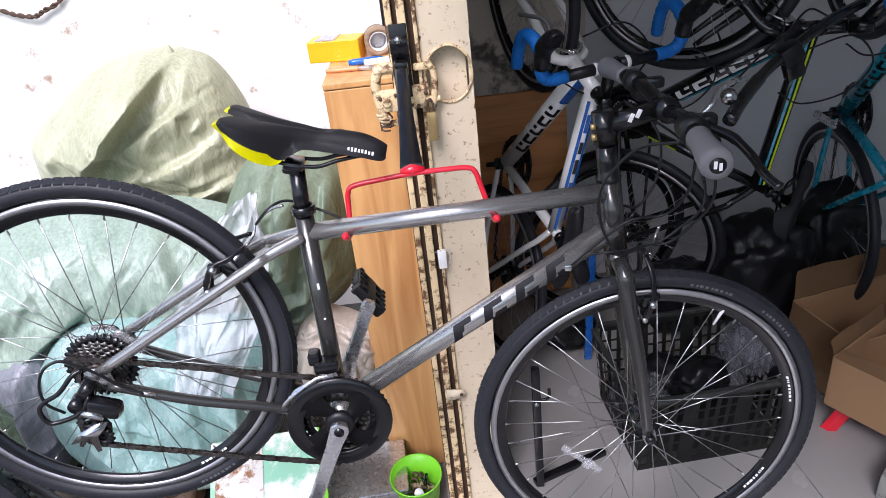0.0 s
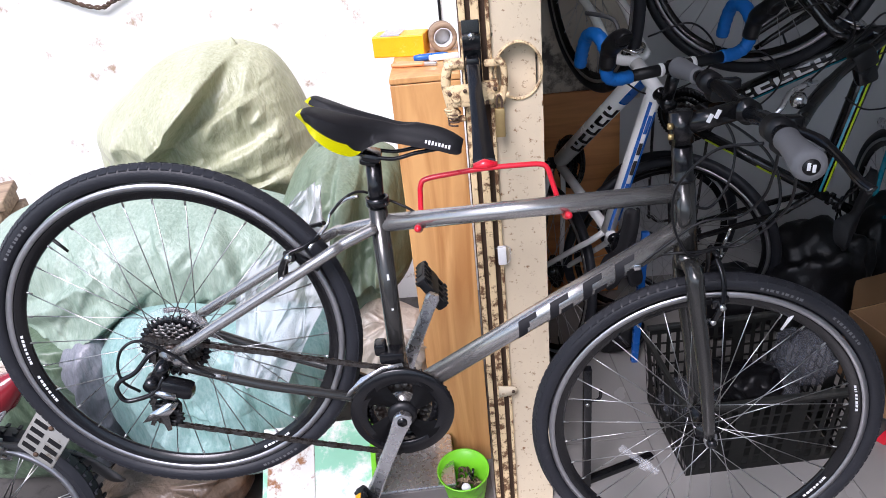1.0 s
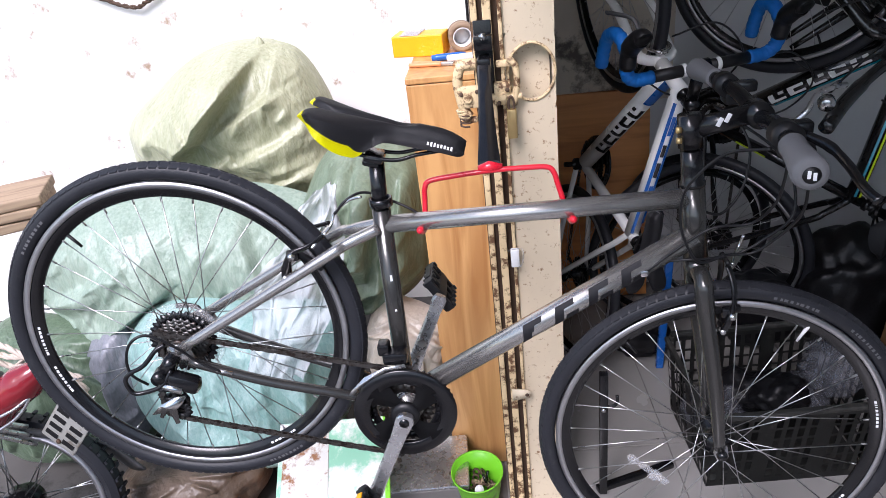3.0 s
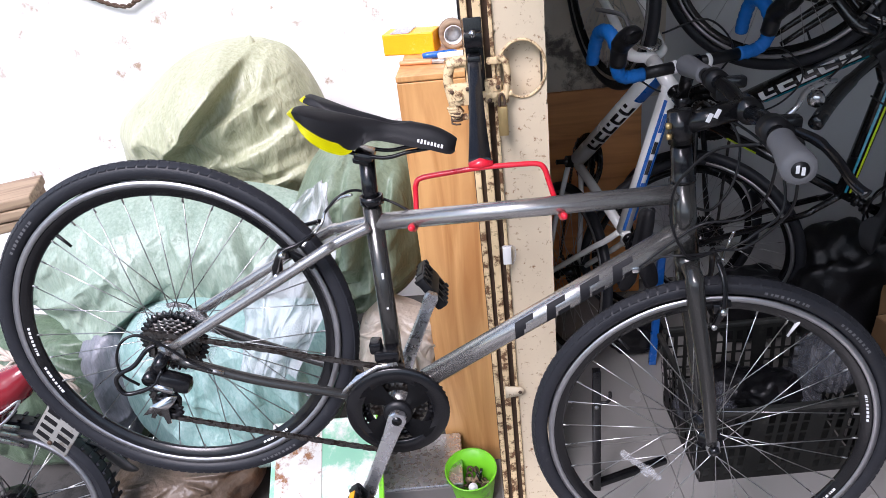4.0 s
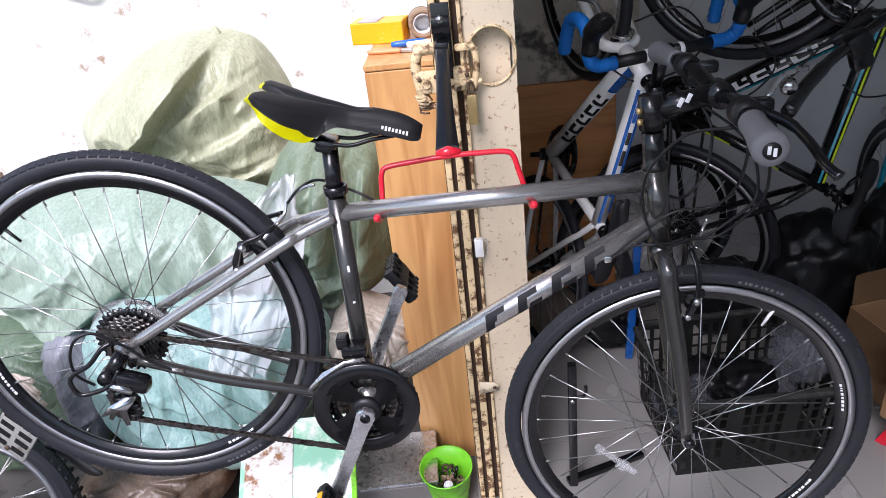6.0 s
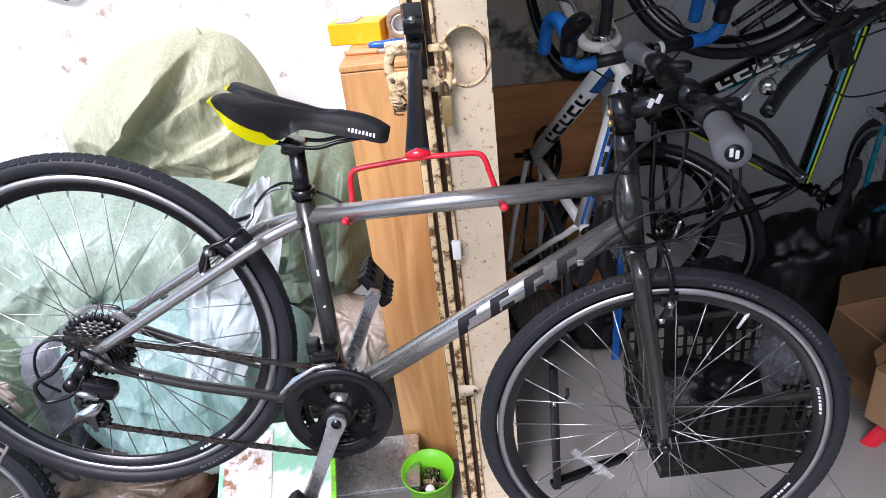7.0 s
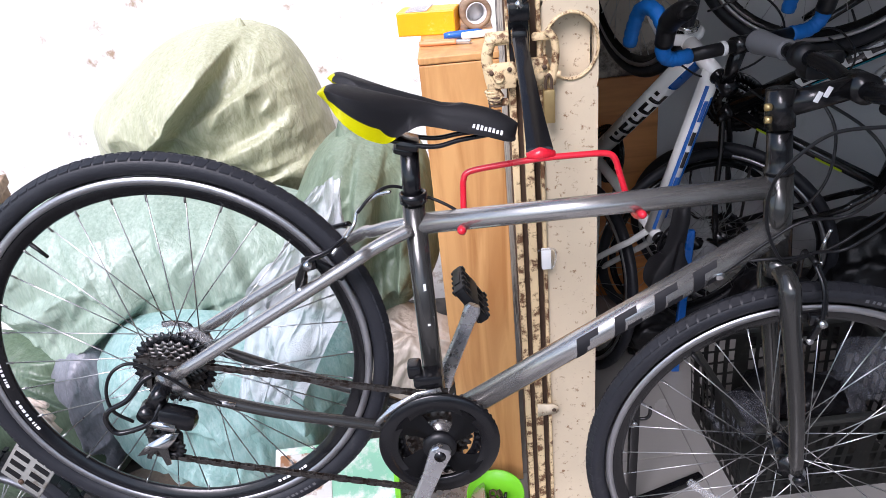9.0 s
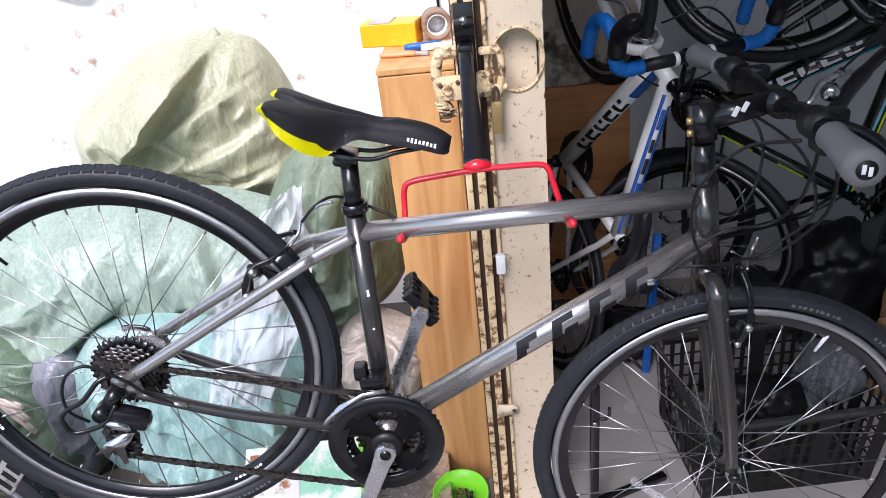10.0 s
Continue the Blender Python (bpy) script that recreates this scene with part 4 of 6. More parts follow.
def black_bicycle():
    frame_joints((0, 0), (-0.405, 0.215), (0.565, -0.078), (0.035, 0.473), (0.543, 0.350), (0.500, 0.283))
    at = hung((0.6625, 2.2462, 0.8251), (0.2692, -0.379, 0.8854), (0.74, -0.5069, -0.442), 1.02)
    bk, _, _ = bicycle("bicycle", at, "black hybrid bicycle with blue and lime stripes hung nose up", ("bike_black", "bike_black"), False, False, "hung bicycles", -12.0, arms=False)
    saddle(bk, False)
    p, q = BB + Vector((0.018, 0, 0.012)), HB + AXIS * 0.045
    letters(bk, p, q, 0.0307, 0.20, 0.060, 0.048, 5, 150, 200, "white_print", "white block mark")
    stripe(bk, "down_tube", p, q, 0.0307, 0.20, 0.54, 112, 138, "teal", "blue stripe")
    stripe(bk, "down_tube", p, q, 0.0308, 0.22, 0.40, 104, 112, "lime", "lime stripe")
    t0, t1 = ST, HT + AXIS * -0.022
    for a0, a1, mat in ((130, 146, "lime"), (160, 176, "teal")):
        stripe(bk, "top_tube", t0, t1, 0.0246, 0.02, 0.50, a0, a1, mat, "long painted stripe")
    for s0, s1 in ((0.10, 0.20), (0.28, 0.36)):
        stripe(bk, "seat_tube", BB, ST, 0.0172, s0, s1, 120, 170, "lime", "lime stripe")
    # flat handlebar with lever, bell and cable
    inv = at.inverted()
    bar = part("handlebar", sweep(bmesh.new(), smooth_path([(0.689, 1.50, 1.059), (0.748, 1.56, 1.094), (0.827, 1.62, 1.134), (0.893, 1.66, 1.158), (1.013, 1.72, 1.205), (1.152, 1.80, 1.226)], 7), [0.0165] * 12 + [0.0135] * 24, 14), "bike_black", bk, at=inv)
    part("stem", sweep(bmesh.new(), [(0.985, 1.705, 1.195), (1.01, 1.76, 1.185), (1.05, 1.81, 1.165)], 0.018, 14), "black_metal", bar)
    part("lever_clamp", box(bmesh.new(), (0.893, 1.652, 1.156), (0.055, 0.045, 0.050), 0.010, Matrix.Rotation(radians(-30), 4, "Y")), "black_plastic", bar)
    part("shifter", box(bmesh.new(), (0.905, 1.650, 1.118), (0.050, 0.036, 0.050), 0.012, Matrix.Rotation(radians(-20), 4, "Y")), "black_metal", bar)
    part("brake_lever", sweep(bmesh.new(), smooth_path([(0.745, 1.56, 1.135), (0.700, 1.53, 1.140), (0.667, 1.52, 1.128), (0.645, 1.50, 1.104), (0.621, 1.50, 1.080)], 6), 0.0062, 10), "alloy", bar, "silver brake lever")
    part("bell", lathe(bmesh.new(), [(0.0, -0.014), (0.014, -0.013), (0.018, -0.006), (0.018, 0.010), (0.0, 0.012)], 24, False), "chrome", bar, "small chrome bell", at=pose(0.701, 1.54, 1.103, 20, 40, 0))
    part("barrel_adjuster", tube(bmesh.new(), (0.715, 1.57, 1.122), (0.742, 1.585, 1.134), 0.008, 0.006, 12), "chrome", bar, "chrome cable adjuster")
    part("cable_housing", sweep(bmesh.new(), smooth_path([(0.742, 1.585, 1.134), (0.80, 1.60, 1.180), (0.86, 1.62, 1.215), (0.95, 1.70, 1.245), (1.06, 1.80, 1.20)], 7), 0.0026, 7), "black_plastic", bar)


def teal_bicycle():
    frame_joints((0, 0), (-0.375, 0.120), (0.599, -0.138), (0.015, 0.387), (0.530, 0.393), (0.537, 0.231))
    bk, _, _ = bicycle("bicycle", hung((1.400, 2.205, 0.7772), (-0.0931, -0.2851, 0.954), (-0.0902, -0.9518, -0.2932), 0.97), "teal road bicycle hung nose up in the dim shop", ("teal", "teal"), False, True, "hung bicycles", 0.0)
    p, q = BB + Vector((0.018, 0, 0.012)), HB + AXIS * 0.045
    letters(bk, p, q, 0.0307, 0.14, 0.055, 0.042, 5, 85, 155, "bike_black", "black block mark")


white_bicycle()
black_bicycle()
teal_bicycle()
frame_joints(*HYBRID)


# ---- sacks ----
def sack(label, centre, size, rot, mat, seed, lumps=0.14, power=0.75, taper=0.0, pins=((0.0, 0.9),), folds=44, height=0.12, group="sacks"):
    """A stuffed woven sack: a squarish pillow with bulges and sharp creases that spread from the places where the cloth is pulled."""
    rnd = random.Random(int(seed * 100))
    lines = []
    for i in range(folds):
        x0, z0 = pins[i % len(pins)]
        a = rnd.uniform(0, 6.283)
        jit = rnd.uniform(0.0, 0.45)
        lines.append((x0 + jit * math.cos(a), z0 + jit * math.sin(a), math.cos(a), math.sin(a), rnd.uniform(0.35, 1.3), rnd.choice((0.05, 0.07, 0.10, 0.16)), rnd.uniform(0.3, 1.0) * height, rnd.uniform(-0.45, 0.45), rnd.choice((-1, 1))))
    bm = bmesh.new()
    bmesh.ops.create_uvsphere(bm, u_segments=280, v_segments=160, radius=1)
    off = Vector((seed * 7.3, seed * 3.1, seed * 5.7))
    for v in bm.verts:
        p = v.co.copy()
        q = Vector([math.copysign(abs(c) ** power, c) for c in p])
        q.x *= 1 - taper * q.z
        k = 1 + lumps * noise.noise(p * 1.3 + off) + 0.05 * noise.noise(p * 2.6 + off * 2)
        if p.y < 0.35:
            fade = min(1.0, max(0.12, 0.12 - 1.5 * p.y))
            wx, wz = p.x + 0.07 * noise.noise(p * 3 + off), p.z + 0.07 * noise.noise(p * 3 - off)
            for x0, z0, cx, cz, ln, w, h, bend, sd in lines:
                dx, dz = wx - x0, wz - z0
                s = dx * cx + dz * cz
                if 0 < s < ln:
                    t = s / ln
                    d = (-dx * cz + dz * cx - bend * s * s) * sd
                    ww = w * (0.4 + 0.9 * t)
                    if abs(d) < 3 * ww:
                        e = (d / ww) if d > 0 else (d / max(0.034, 0.35 * ww))
                        k += fade * h * max(0.0, math.sin(3.14159 * t)) ** 0.6 * (math.exp(-e * e) if d < 0 else math.exp(-1.2 * e * e / (0.35 + e)))
        k += 0.006 * noise.noise(p * 14 + off)
        v.co = Vector((q.x * size[0], q.y * size[1], q.z * size[2])) * k
    ob = part("sack", bm, mat, None, at=pose(*centre, *rot))
    return tagged(ob, label, "sack", group)


def draped(label, outline, y0, depth, mat, seed, folds, flow, wrinkles=70, ears=(), relief=1.7):
    """A slumped sack of stiff woven cloth: a bulging body with the given outline, long folds that overhang on one side, short wrinkles along the flow."""
    rim = smooth_path([(x, 0, z) for x, z in outline + outline[:1]], 18)[:-1]
    n, m = len(rim), 120
    c = sum(rim, Vector()) / n
    rx, rz = np.array([p.x for p in rim]), np.array([p.z for p in rim])
    rho = np.linspace(0.0, 1.0, m)[:, None] ** 0.8
    X, Z = c.x + rho * (rx - c.x), c.z + rho * (rz - c.z)
    X, Z = X.copy(), Z.copy()
    off = Vector((seed * 3.7, seed * 1.9, seed * 5.3))
    low, crease, fine = np.zeros_like(X), np.zeros_like(X), np.zeros_like(X)
    for i in range(m):
        for j in range(n):
            p = Vector((X[i, j], 0, Z[i, j]))
            low[i, j] = noise.noise(p * 3.1 + off)
            crease[i, j] = abs(noise.noise(p * 7.0 + off * 2 + Vector((low[i, j], 0, 0))))
            fine[i, j] = abs(noise.noise(p * 19.0 - off))
    Y = depth * (1 - rho ** 2.6) ** 0.55 * (1 + 0.16 * low)
    edge = 1 - rho ** 8
    bump = 0.016 * (0.35 - crease) + 0.004 * (0.3 - fine)
    rnd = random.Random(int(seed * 100))
    lines = [(*f[:5], f[5] * relief, *f[6:], 0.5) for f in folds]
    spread = max(p.x for p in rim) - min(p.x for p in rim), max(p.z for p in rim) - min(p.z for p in rim)
    for i in range(wrinkles):
        x, z = c.x + rnd.uniform(-0.5, 0.5) * spread[0], c.z + rnd.uniform(-0.5, 0.5) * spread[1]
        a, ln, w = radians(flow + rnd.gauss(0, 38)), rnd.uniform(0.06, 0.24), rnd.choice((0.008, 0.012, 0.018, 0.026))
        lines.append((x, z, x + ln * math.cos(a), z + ln * math.sin(a), w, w * rnd.uniform(0.32, 0.75), rnd.choice((-1, 1)), rnd.uniform(-0.25, 0.25), 0.8))
    wx, wz = X + 0.012 * low, Z + 0.012 * (crease - 0.25)
    for x0, z0, x1, z1, w, h, side, bend, ends in lines:
        ln = math.hypot(x1 - x0, z1 - z0)
        ux, uz = (x1 - x0) / ln, (z1 - z0) / ln
        t = ((wx - x0) * ux + (wz - z0) * uz) / ln
        d = (-(wx - x0) * uz + (wz - z0) * ux + bend * ln * (t - t * t)) * side
        along = np.sin(np.pi * np.clip(t, 0, 1)) ** ends
        bump += h * along * np.where(d > 0, np.exp(-(d / w) ** 2), np.exp(-(d / max(0.009, min(0.014, 0.22 * w))) ** 2))
    Y = Y + bump * edge
    bm = bmesh.new()
    rows = [[bm.verts.new((X[i, j], y0 - Y[i, j], Z[i, j])) for j in range(n)] for i in range(1, m)]
    for k in (0.85, 0.5):
        rows.append([bm.verts.new((c.x + k * (rx[j] - c.x), y0 + depth * 0.6 * (1 - k * k), c.z + k * (rz[j] - c.z))) for j in range(n)])
    for r0, r1 in zip(rows, rows[1:]):
        bridge(bm, r0, r1)
    for row, flip in ((rows[0], 1), (rows[-1], 0)):
        bm.faces.new(row[::-1] if flip else row)
    bmesh.ops.recalc_face_normals(bm, faces=bm.faces[:])
    bmesh.ops.translate(bm, vec=(-c.x, -y0, -c.z), verts=bm.verts[:])
    for f in bm.faces:
        f.smooth = True
    ob = part("sack", bm, mat, None, at=Matrix.Translation((c.x, y0, c.z)))
    for ex, ez, ea, size in ears:
        em = bmesh.new()
        rows, k = [], 22
        for i in range(9):
            t = i / 8
            r = 0.050 * (1 - t) ** 0.8 + 0.007 + 0.012 * max(0, t - 0.7)
            rows.append([em.verts.new((size * r * math.cos(6.28318531 * j / k) * (1 + 0.22 * math.sin(j * 3.1 + seed)), size * r * 0.55 * math.sin(6.28318531 * j / k) * (1 + 0.22 * math.cos(j * 2.3)), size * 0.085 * t)) for j in range(k)])
            if i:
                bridge(em, rows[-2], rows[-1])
        em.faces.new(rows[-1])
        part("gathered_corner", em, mat, ob, "gathered knot of the sack", at=pose(ex - c.x, -0.05, ez - c.z, 0, ea, 0))
    return tagged(ob, label, "sack", "sacks")


draped("large olive woven sack leaning on the wall", [(-0.76, 1.222), (-0.67, 1.175), (-0.605, 1.05), (-0.57, 0.88), (-0.56, 0.68), (-0.80, 0.58), (-1.08, 0.62), (-1.31, 0.76), (-1.335, 0.91), (-1.31, 0.995), (-1.19, 1.09), (-1.06, 1.175), (-0.95, 1.215), (-0.85, 1.228)], 2.30, 0.22, "sack_olive", 1.0, (
    (-0.76, 1.24, -1.20, 0.84, 0.150, 0.052, -1, -0.14),
    (-0.80, 1.19, -1.08, 0.90, 0.070, 0.040, -1, -0.06),
    (-0.83, 1.17, -1.00, 0.96, 0.030, 0.022, 1, 0.20),
    (-0.70, 1.08, -0.98, 0.95, 0.060, 0.032, 1, 0.10),
    (-0.62, 0.98, -0.92, 0.86, 0.070, 0.026, 1, -0.12),
    (-0.56, 0.84, -0.82, 0.76, 0.045, 0.028, 1, 0.10),
    (-0.66, 1.20, -0.62, 0.86, 0.050, 0.014, -1, 0.12),
    (-0.90, 0.90, -1.10, 0.80, 0.040, 0.024, 1, 0.0)), 35, 55, ((-0.79, 1.205, 8, 0.42),), relief=1.25)
draped("wide pale green woven sack, creased and bulging", [(-1.64, 0.58), (-1.56, 0.78), (-1.42, 0.86), (-1.25, 0.89), (-1.085, 0.90), (-0.90, 0.885), (-0.69, 0.84), (-0.53, 0.75), (-0.48, 0.60), (-0.60, 0.40), (-0.90, 0.32), (-1.20, 0.36), (-1.45, 0.38)], 1.93, 0.25, "sack_green", 2.0, (
    (-1.46, 0.42, -1.02, 0.66, 0.060, 0.040, 1, 0.10),
    (-1.40, 0.40, -0.98, 0.56, 0.045, 0.036, 1, 0.08),
    (-1.50, 0.56, -1.12, 0.74, 0.060, 0.026, -1, 0.06),
    (-1.25, 0.90, -1.05, 0.62, 0.090, 0.022, 1, 0.10),
    (-1.00, 0.92, -0.88, 0.60, 0.080, 0.024, 1, -0.10),
    (-0.80, 0.88, -0.70, 0.52, 0.060, 0.022, -1, 0.08),
    (-1.20, 0.48, -0.80, 0.52, 0.050, 0.030, 1, 0.06)), 62, 80)
draped("dull green woven sack slumped against the cabinet", [(-0.65, 0.78), (-0.56, 0.93), (-0.46, 1.01), (-0.40, 1.00), (-0.35, 0.985), (-0.27, 0.94), (-0.245, 0.79), (-0.255, 0.60), (-0.35, 0.47), (-0.51, 0.42), (-0.65, 0.47), (-0.70, 0.64)], 1.90, 0.20, "sack_olive_green", 3.0, (
    (-0.44, 0.99, -0.64, 0.66, 0.070, 0.045, 1, 0.10),
    (-0.41, 0.98, -0.50, 0.58, 0.045, 0.034, 1, -0.08),
    (-0.36, 0.97, -0.44, 0.64, 0.040, 0.028, -1, 0.06),
    (-0.30, 0.92, -0.36, 0.56, 0.040, 0.022, 1, 0.08),
    (-0.64, 0.54, -0.30, 0.66, 0.045, 0.030, 1, 0.12),
    (-0.62, 0.48, -0.32, 0.54, 0.035, 0.026, 1, 0.10),
    (-0.60, 0.70, -0.42, 0.74, 0.030, 0.020, -1, 0.05)), 70, 60, ((-0.45, 0.985, -12, 0.6),), relief=2.3)
draped("crumpled grey plastic sheet behind the scooter tail", [(-1.31, 0.50), (-1.20, 0.56), (-1.17, 0.40), (-1.20, 0.20), (-1.34, 0.02), (-1.44, 0.30)], 1.66, 0.07, "tarp_grey", 9.0, ((-1.24, 0.53, -1.28, 0.20, 0.03, 0.02, 1, 0.0),), 80, 16)
draped("mint green woven sack on the ground", [(-1.19, 0.50), (-1.09, 0.60), (-0.94, 0.625), (-0.78, 0.605), (-0.58, 0.595), (-0.46, 0.53), (-0.47, 0.39), (-0.53, 0.24), (-0.62, 0.08), (-0.78, 0.01), (-0.95, 0.01), (-1.10, 0.08), (-1.22, 0.23), (-1.22, 0.36)], 1.66, 0.17, "sack_mint", 4.0, (
    (-0.92, 0.56, -0.66, 0.14, 0.070, 0.040, 1, 0.12),
    (-0.60, 0.57, -0.60, 0.18, 0.045, 0.036, -1, -0.10),
    (-1.12, 0.54, -0.98, 0.16, 0.055, 0.030, 1, -0.10),
    (-0.78, 0.58, -0.56, 0.36, 0.050, 0.030, 1, 0.10),
    (-1.00, 0.30, -0.70, 0.08, 0.050, 0.034, 1, 0.12),
    (-1.18, 0.26, -0.86, 0.06, 0.040, 0.026, 1, 0.10)), -50, 70)
sack("small beige sack wedged below the green one", (-0.34, 1.68, 0.42), (0.13, 0.12, 0.12), (0, 20, 0), "sack_beige", 5.0)
sack("dark sack low in the corner", (-1.52, 1.75, 0.24), (0.32, 0.2, 0.26), (0, 0, 0), "sack_dark", 6.0)


sack("grimy brown sack crushed flat on the ground", (-1.02, 1.46, 0.10), (0.22, 0.14, 0.11), (0, 0, 12), "sack_brown", 7.0, folds=20)


def film():
    """Loose sheet of clear bubble film hanging over the sacks."""
    bm = bmesh.new()
    n = 46
    grid = []
    for i in range(n + 1):
        row = []
        for j in range(n + 1):
            u, w = i / n, j / n
            x = -0.055 - 0.10 * (1 - u) + (0.05 + 0.20 * u * (0.7 + 0.3 * math.sin(u * 5))) * (w - 0.5) * (1 + 0.5 * math.sin(3 * u)) + 0.40 * (u - 1) * -0.22
            z = 0.52 * (1 - u) + 0.05 * (w - 0.5)
            y = 0.05 * noise.noise(Vector((u * 6, w * 4, 1.0))) + 0.022 * noise.noise(Vector((u * 17, w * 15, 4.0))) - 0.13 * u
            dim = 0.004 * (math.sin(u * 120) * math.sin(w * 60))
            row.append(bm.verts.new((x + 0.02 * noise.noise(Vector((u * 5, w * 5, 9))), y + dim, z)))
        grid.append(row)
    for i in range(n):
        for j in range(n):
            bm.faces.new((grid[i][j], grid[i + 1][j], grid[i + 1][j + 1], grid[i][j + 1]))
    ob = part("bubble_film", bm, "film", None, at=pose(-0.60, 1.52, 0.50, 0, 24, 0))
    tagged(ob, "crumpled clear bubble film draped over green sacks", "packing film")


film()

# ---- floor things ----
def bowl():
    b = thing("bowl", pose(-0.150, 1.425, 0.004, 5), "lime green plastic bowl holding small parts", "bowl")
    pr = [(0.0, 0.0), (0.050, 0.0), (0.062, 0.075), (0.070, 0.145), (0.074, 0.147), (0.074, 0.142), (0.067, 0.141), (0.058, 0.075), (0.047, 0.005), (0.0, 0.005)]
    part("bowl_body", lathe(bmesh.new(), pr, 48, False), "bowl", b, at=Matrix.Rotation(radians(90), 4, "X"))


bowl()


def lattice(length, height, rows, cols):
    """A moulded panel of upright slots between thin bars, with a deep rim and a solid foot, in one piece."""
    bm = bmesh.new()
    px = length / cols
    xs = [-length / 2]
    for k in range(cols):
        x = -length / 2 + px * k
        xs += [x + px * 0.22, x + px * 0.78]
    xs.append(length / 2)
    foot, rim = 0.016, 0.030
    pz = (height - foot - rim) / rows
    zs = [0.0]
    for k in range(rows):
        z = foot + pz * k
        zs += [z + pz * 0.10, z + pz * 0.90]
    zs.append(height)
    grid = [[bm.verts.new((x + 0.004 * (z / height), 0, z)) for x in xs] for z in zs]
    for i in range(len(zs) - 1):
        for j in range(len(xs) - 1):
            if not (i % 2 == 1 and j % 2 == 1 and (j // 2) % 5 != 4):
                bm.faces.new((grid[i][j], grid[i][j + 1], grid[i + 1][j + 1], grid[i + 1][j]))
    bmesh.ops.solidify(bm, geom=bm.faces[:], thickness=0.007)
    box(bm, (0, 0, height - 0.008), (length + 0.012, 0.016, 0.016), 0.003)
    return bm


def crate():
    c = thing("plastic_crate", pose(0.725, 1.655, 0, 0, 0, 4), "black lattice plastic crate holding scrap parts", "crate")
    w, d, h = 0.47, 0.34, 0.29
    part("crate_base", box(bmesh.new(), (0, 0, 0.008), (w * 0.94, d * 0.94, 0.012), 0.002), "crate", c)
    for s in (-1, 1):
        for axis in (0, 1):
            L, D = (w, d) if axis == 0 else (d, w)
            bm = lattice(L, h, 6, int(L / 0.030))
            m = Matrix.Rotation(radians(90 * axis), 4, "Z") @ Matrix.Translation((0, s * D / 2, 0)) @ Matrix.Rotation(radians(-5 * s), 4, "X")
            part("crate_side", bm, "crate", c, at=m, smooth=False)


crate()


def stand():
    s = thing("display_stand", pose(0.208, 1.46, 0), "black steel cycle stand with hooked pegs", "stand")
    part("stand_post", box(bmesh.new(), (0, 0, 0.22), (0.022, 0.022, 0.44), 0.002), "black_metal", s)
    part("stand_foot", box(bmesh.new(), (0.10, 0.045, 0.011), (0.25, 0.022, 0.018), 0.002, Matrix.Rotation(radians(21), 4, "Z")), "black_metal", s)
    part("peg", sweep(bmesh.new(), smooth_path([(0.010, -0.01, 0.335), (0.026, -0.012, 0.338), (0.034, -0.012, 0.350), (0.034, -0.012, 0.372)], 5), 0.0045, 10), "black_metal", s)
    part("stand_bolt", tube(bmesh.new(), (-0.002, -0.011, 0.325), (-0.002, -0.018, 0.325), 0.006, n=10), "chrome", s)


stand()


def flap(length, depth, seed):
    """A limp cardboard flap, hinged along its lower edge."""
    bm = bmesh.new()
    n = 14
    rows = []
    for i in range(n + 1):
        rows.append([bm.verts.new((length * (i / n - 0.5), 0.010 * noise.noise(Vector((i * 0.35, j * 0.5, seed))) * j / 4, depth * j / 4 * (1 + 0.05 * noise.noise(Vector((i * 0.9, 0, seed)))))) for j in range(5)])
    for i in range(n):
        for j in range(4):
            bm.faces.new((rows[i][j], rows[i + 1][j], rows[i + 1][j + 1], rows[i][j + 1]))
    bmesh.ops.solidify(bm, geom=bm.faces[:], thickness=0.005)
    return bm


def carton(at, w, d, h, label, flaps):
    """An open corrugated box; flaps are (side, depth, degrees outward), sides 0 front, 1 right, 2 back, 3 left."""
    b = thing("cardboard_box", at, label, "box", "cardboard boxes")
    for k in range(4):
        along = w if k % 2 == 0 else d
        out = (d if k % 2 == 0 else w) / 2
        turned = Matrix.Rotation(radians(90 * k), 4, "Z") @ Matrix.Translation((0, -out, 0))
        part("carton_side", box(bmesh.new(), (0, 0, h / 2), (along - (0.007 if k % 2 else 0), 0.006, h), 0.001), "cardboard", b, at=turned, smooth=False)
        for side, depth, angle in flaps:
            if side == k:
                part("flap", flap(along - 0.012, depth, k + h), "cardboard", b, at=turned @ pose(0, -0.004, h, angle))
    part("carton_base", box(bmesh.new(), (0, 0, 0.004), (w - 0.007, d - 0.007, 0.006)), "cardboard", b, smooth=False)
    return b


carton(pose(1.37, 1.80, 0.004, 0, 0, 13), 0.40, 0.26, 0.25, "large open cardboard box with limp flaps, on the tiles", ((3, 0.15, 172), (2, 0.11, 4), (1, 0.10, 30)))
front = carton(pose(1.275, 1.515, 0.112, 0, 0, 31), 0.29, 0.24, 0.175, "open brown cardboard box resting on a red stool", ((2, 0.05, 20), (3, 0.035, -60)))
part("torn_edge", box(bmesh.new(), (-0.06, -0.1235, 0.006), (0.14, 0.004, 0.022), 0.001, Matrix.Rotation(radians(6), 4, "Y")), "cardboard", front, smooth=False)
tagged(part("brown_board", box(bmesh.new(), (0, 0, 0), (0.40, 0.02, 0.86), 0.003), "brown_board", None, at=pose(0.33, 2.53, 0.44, -4), smooth=False), "reddish-brown wooden board leaning on the wall", "board")


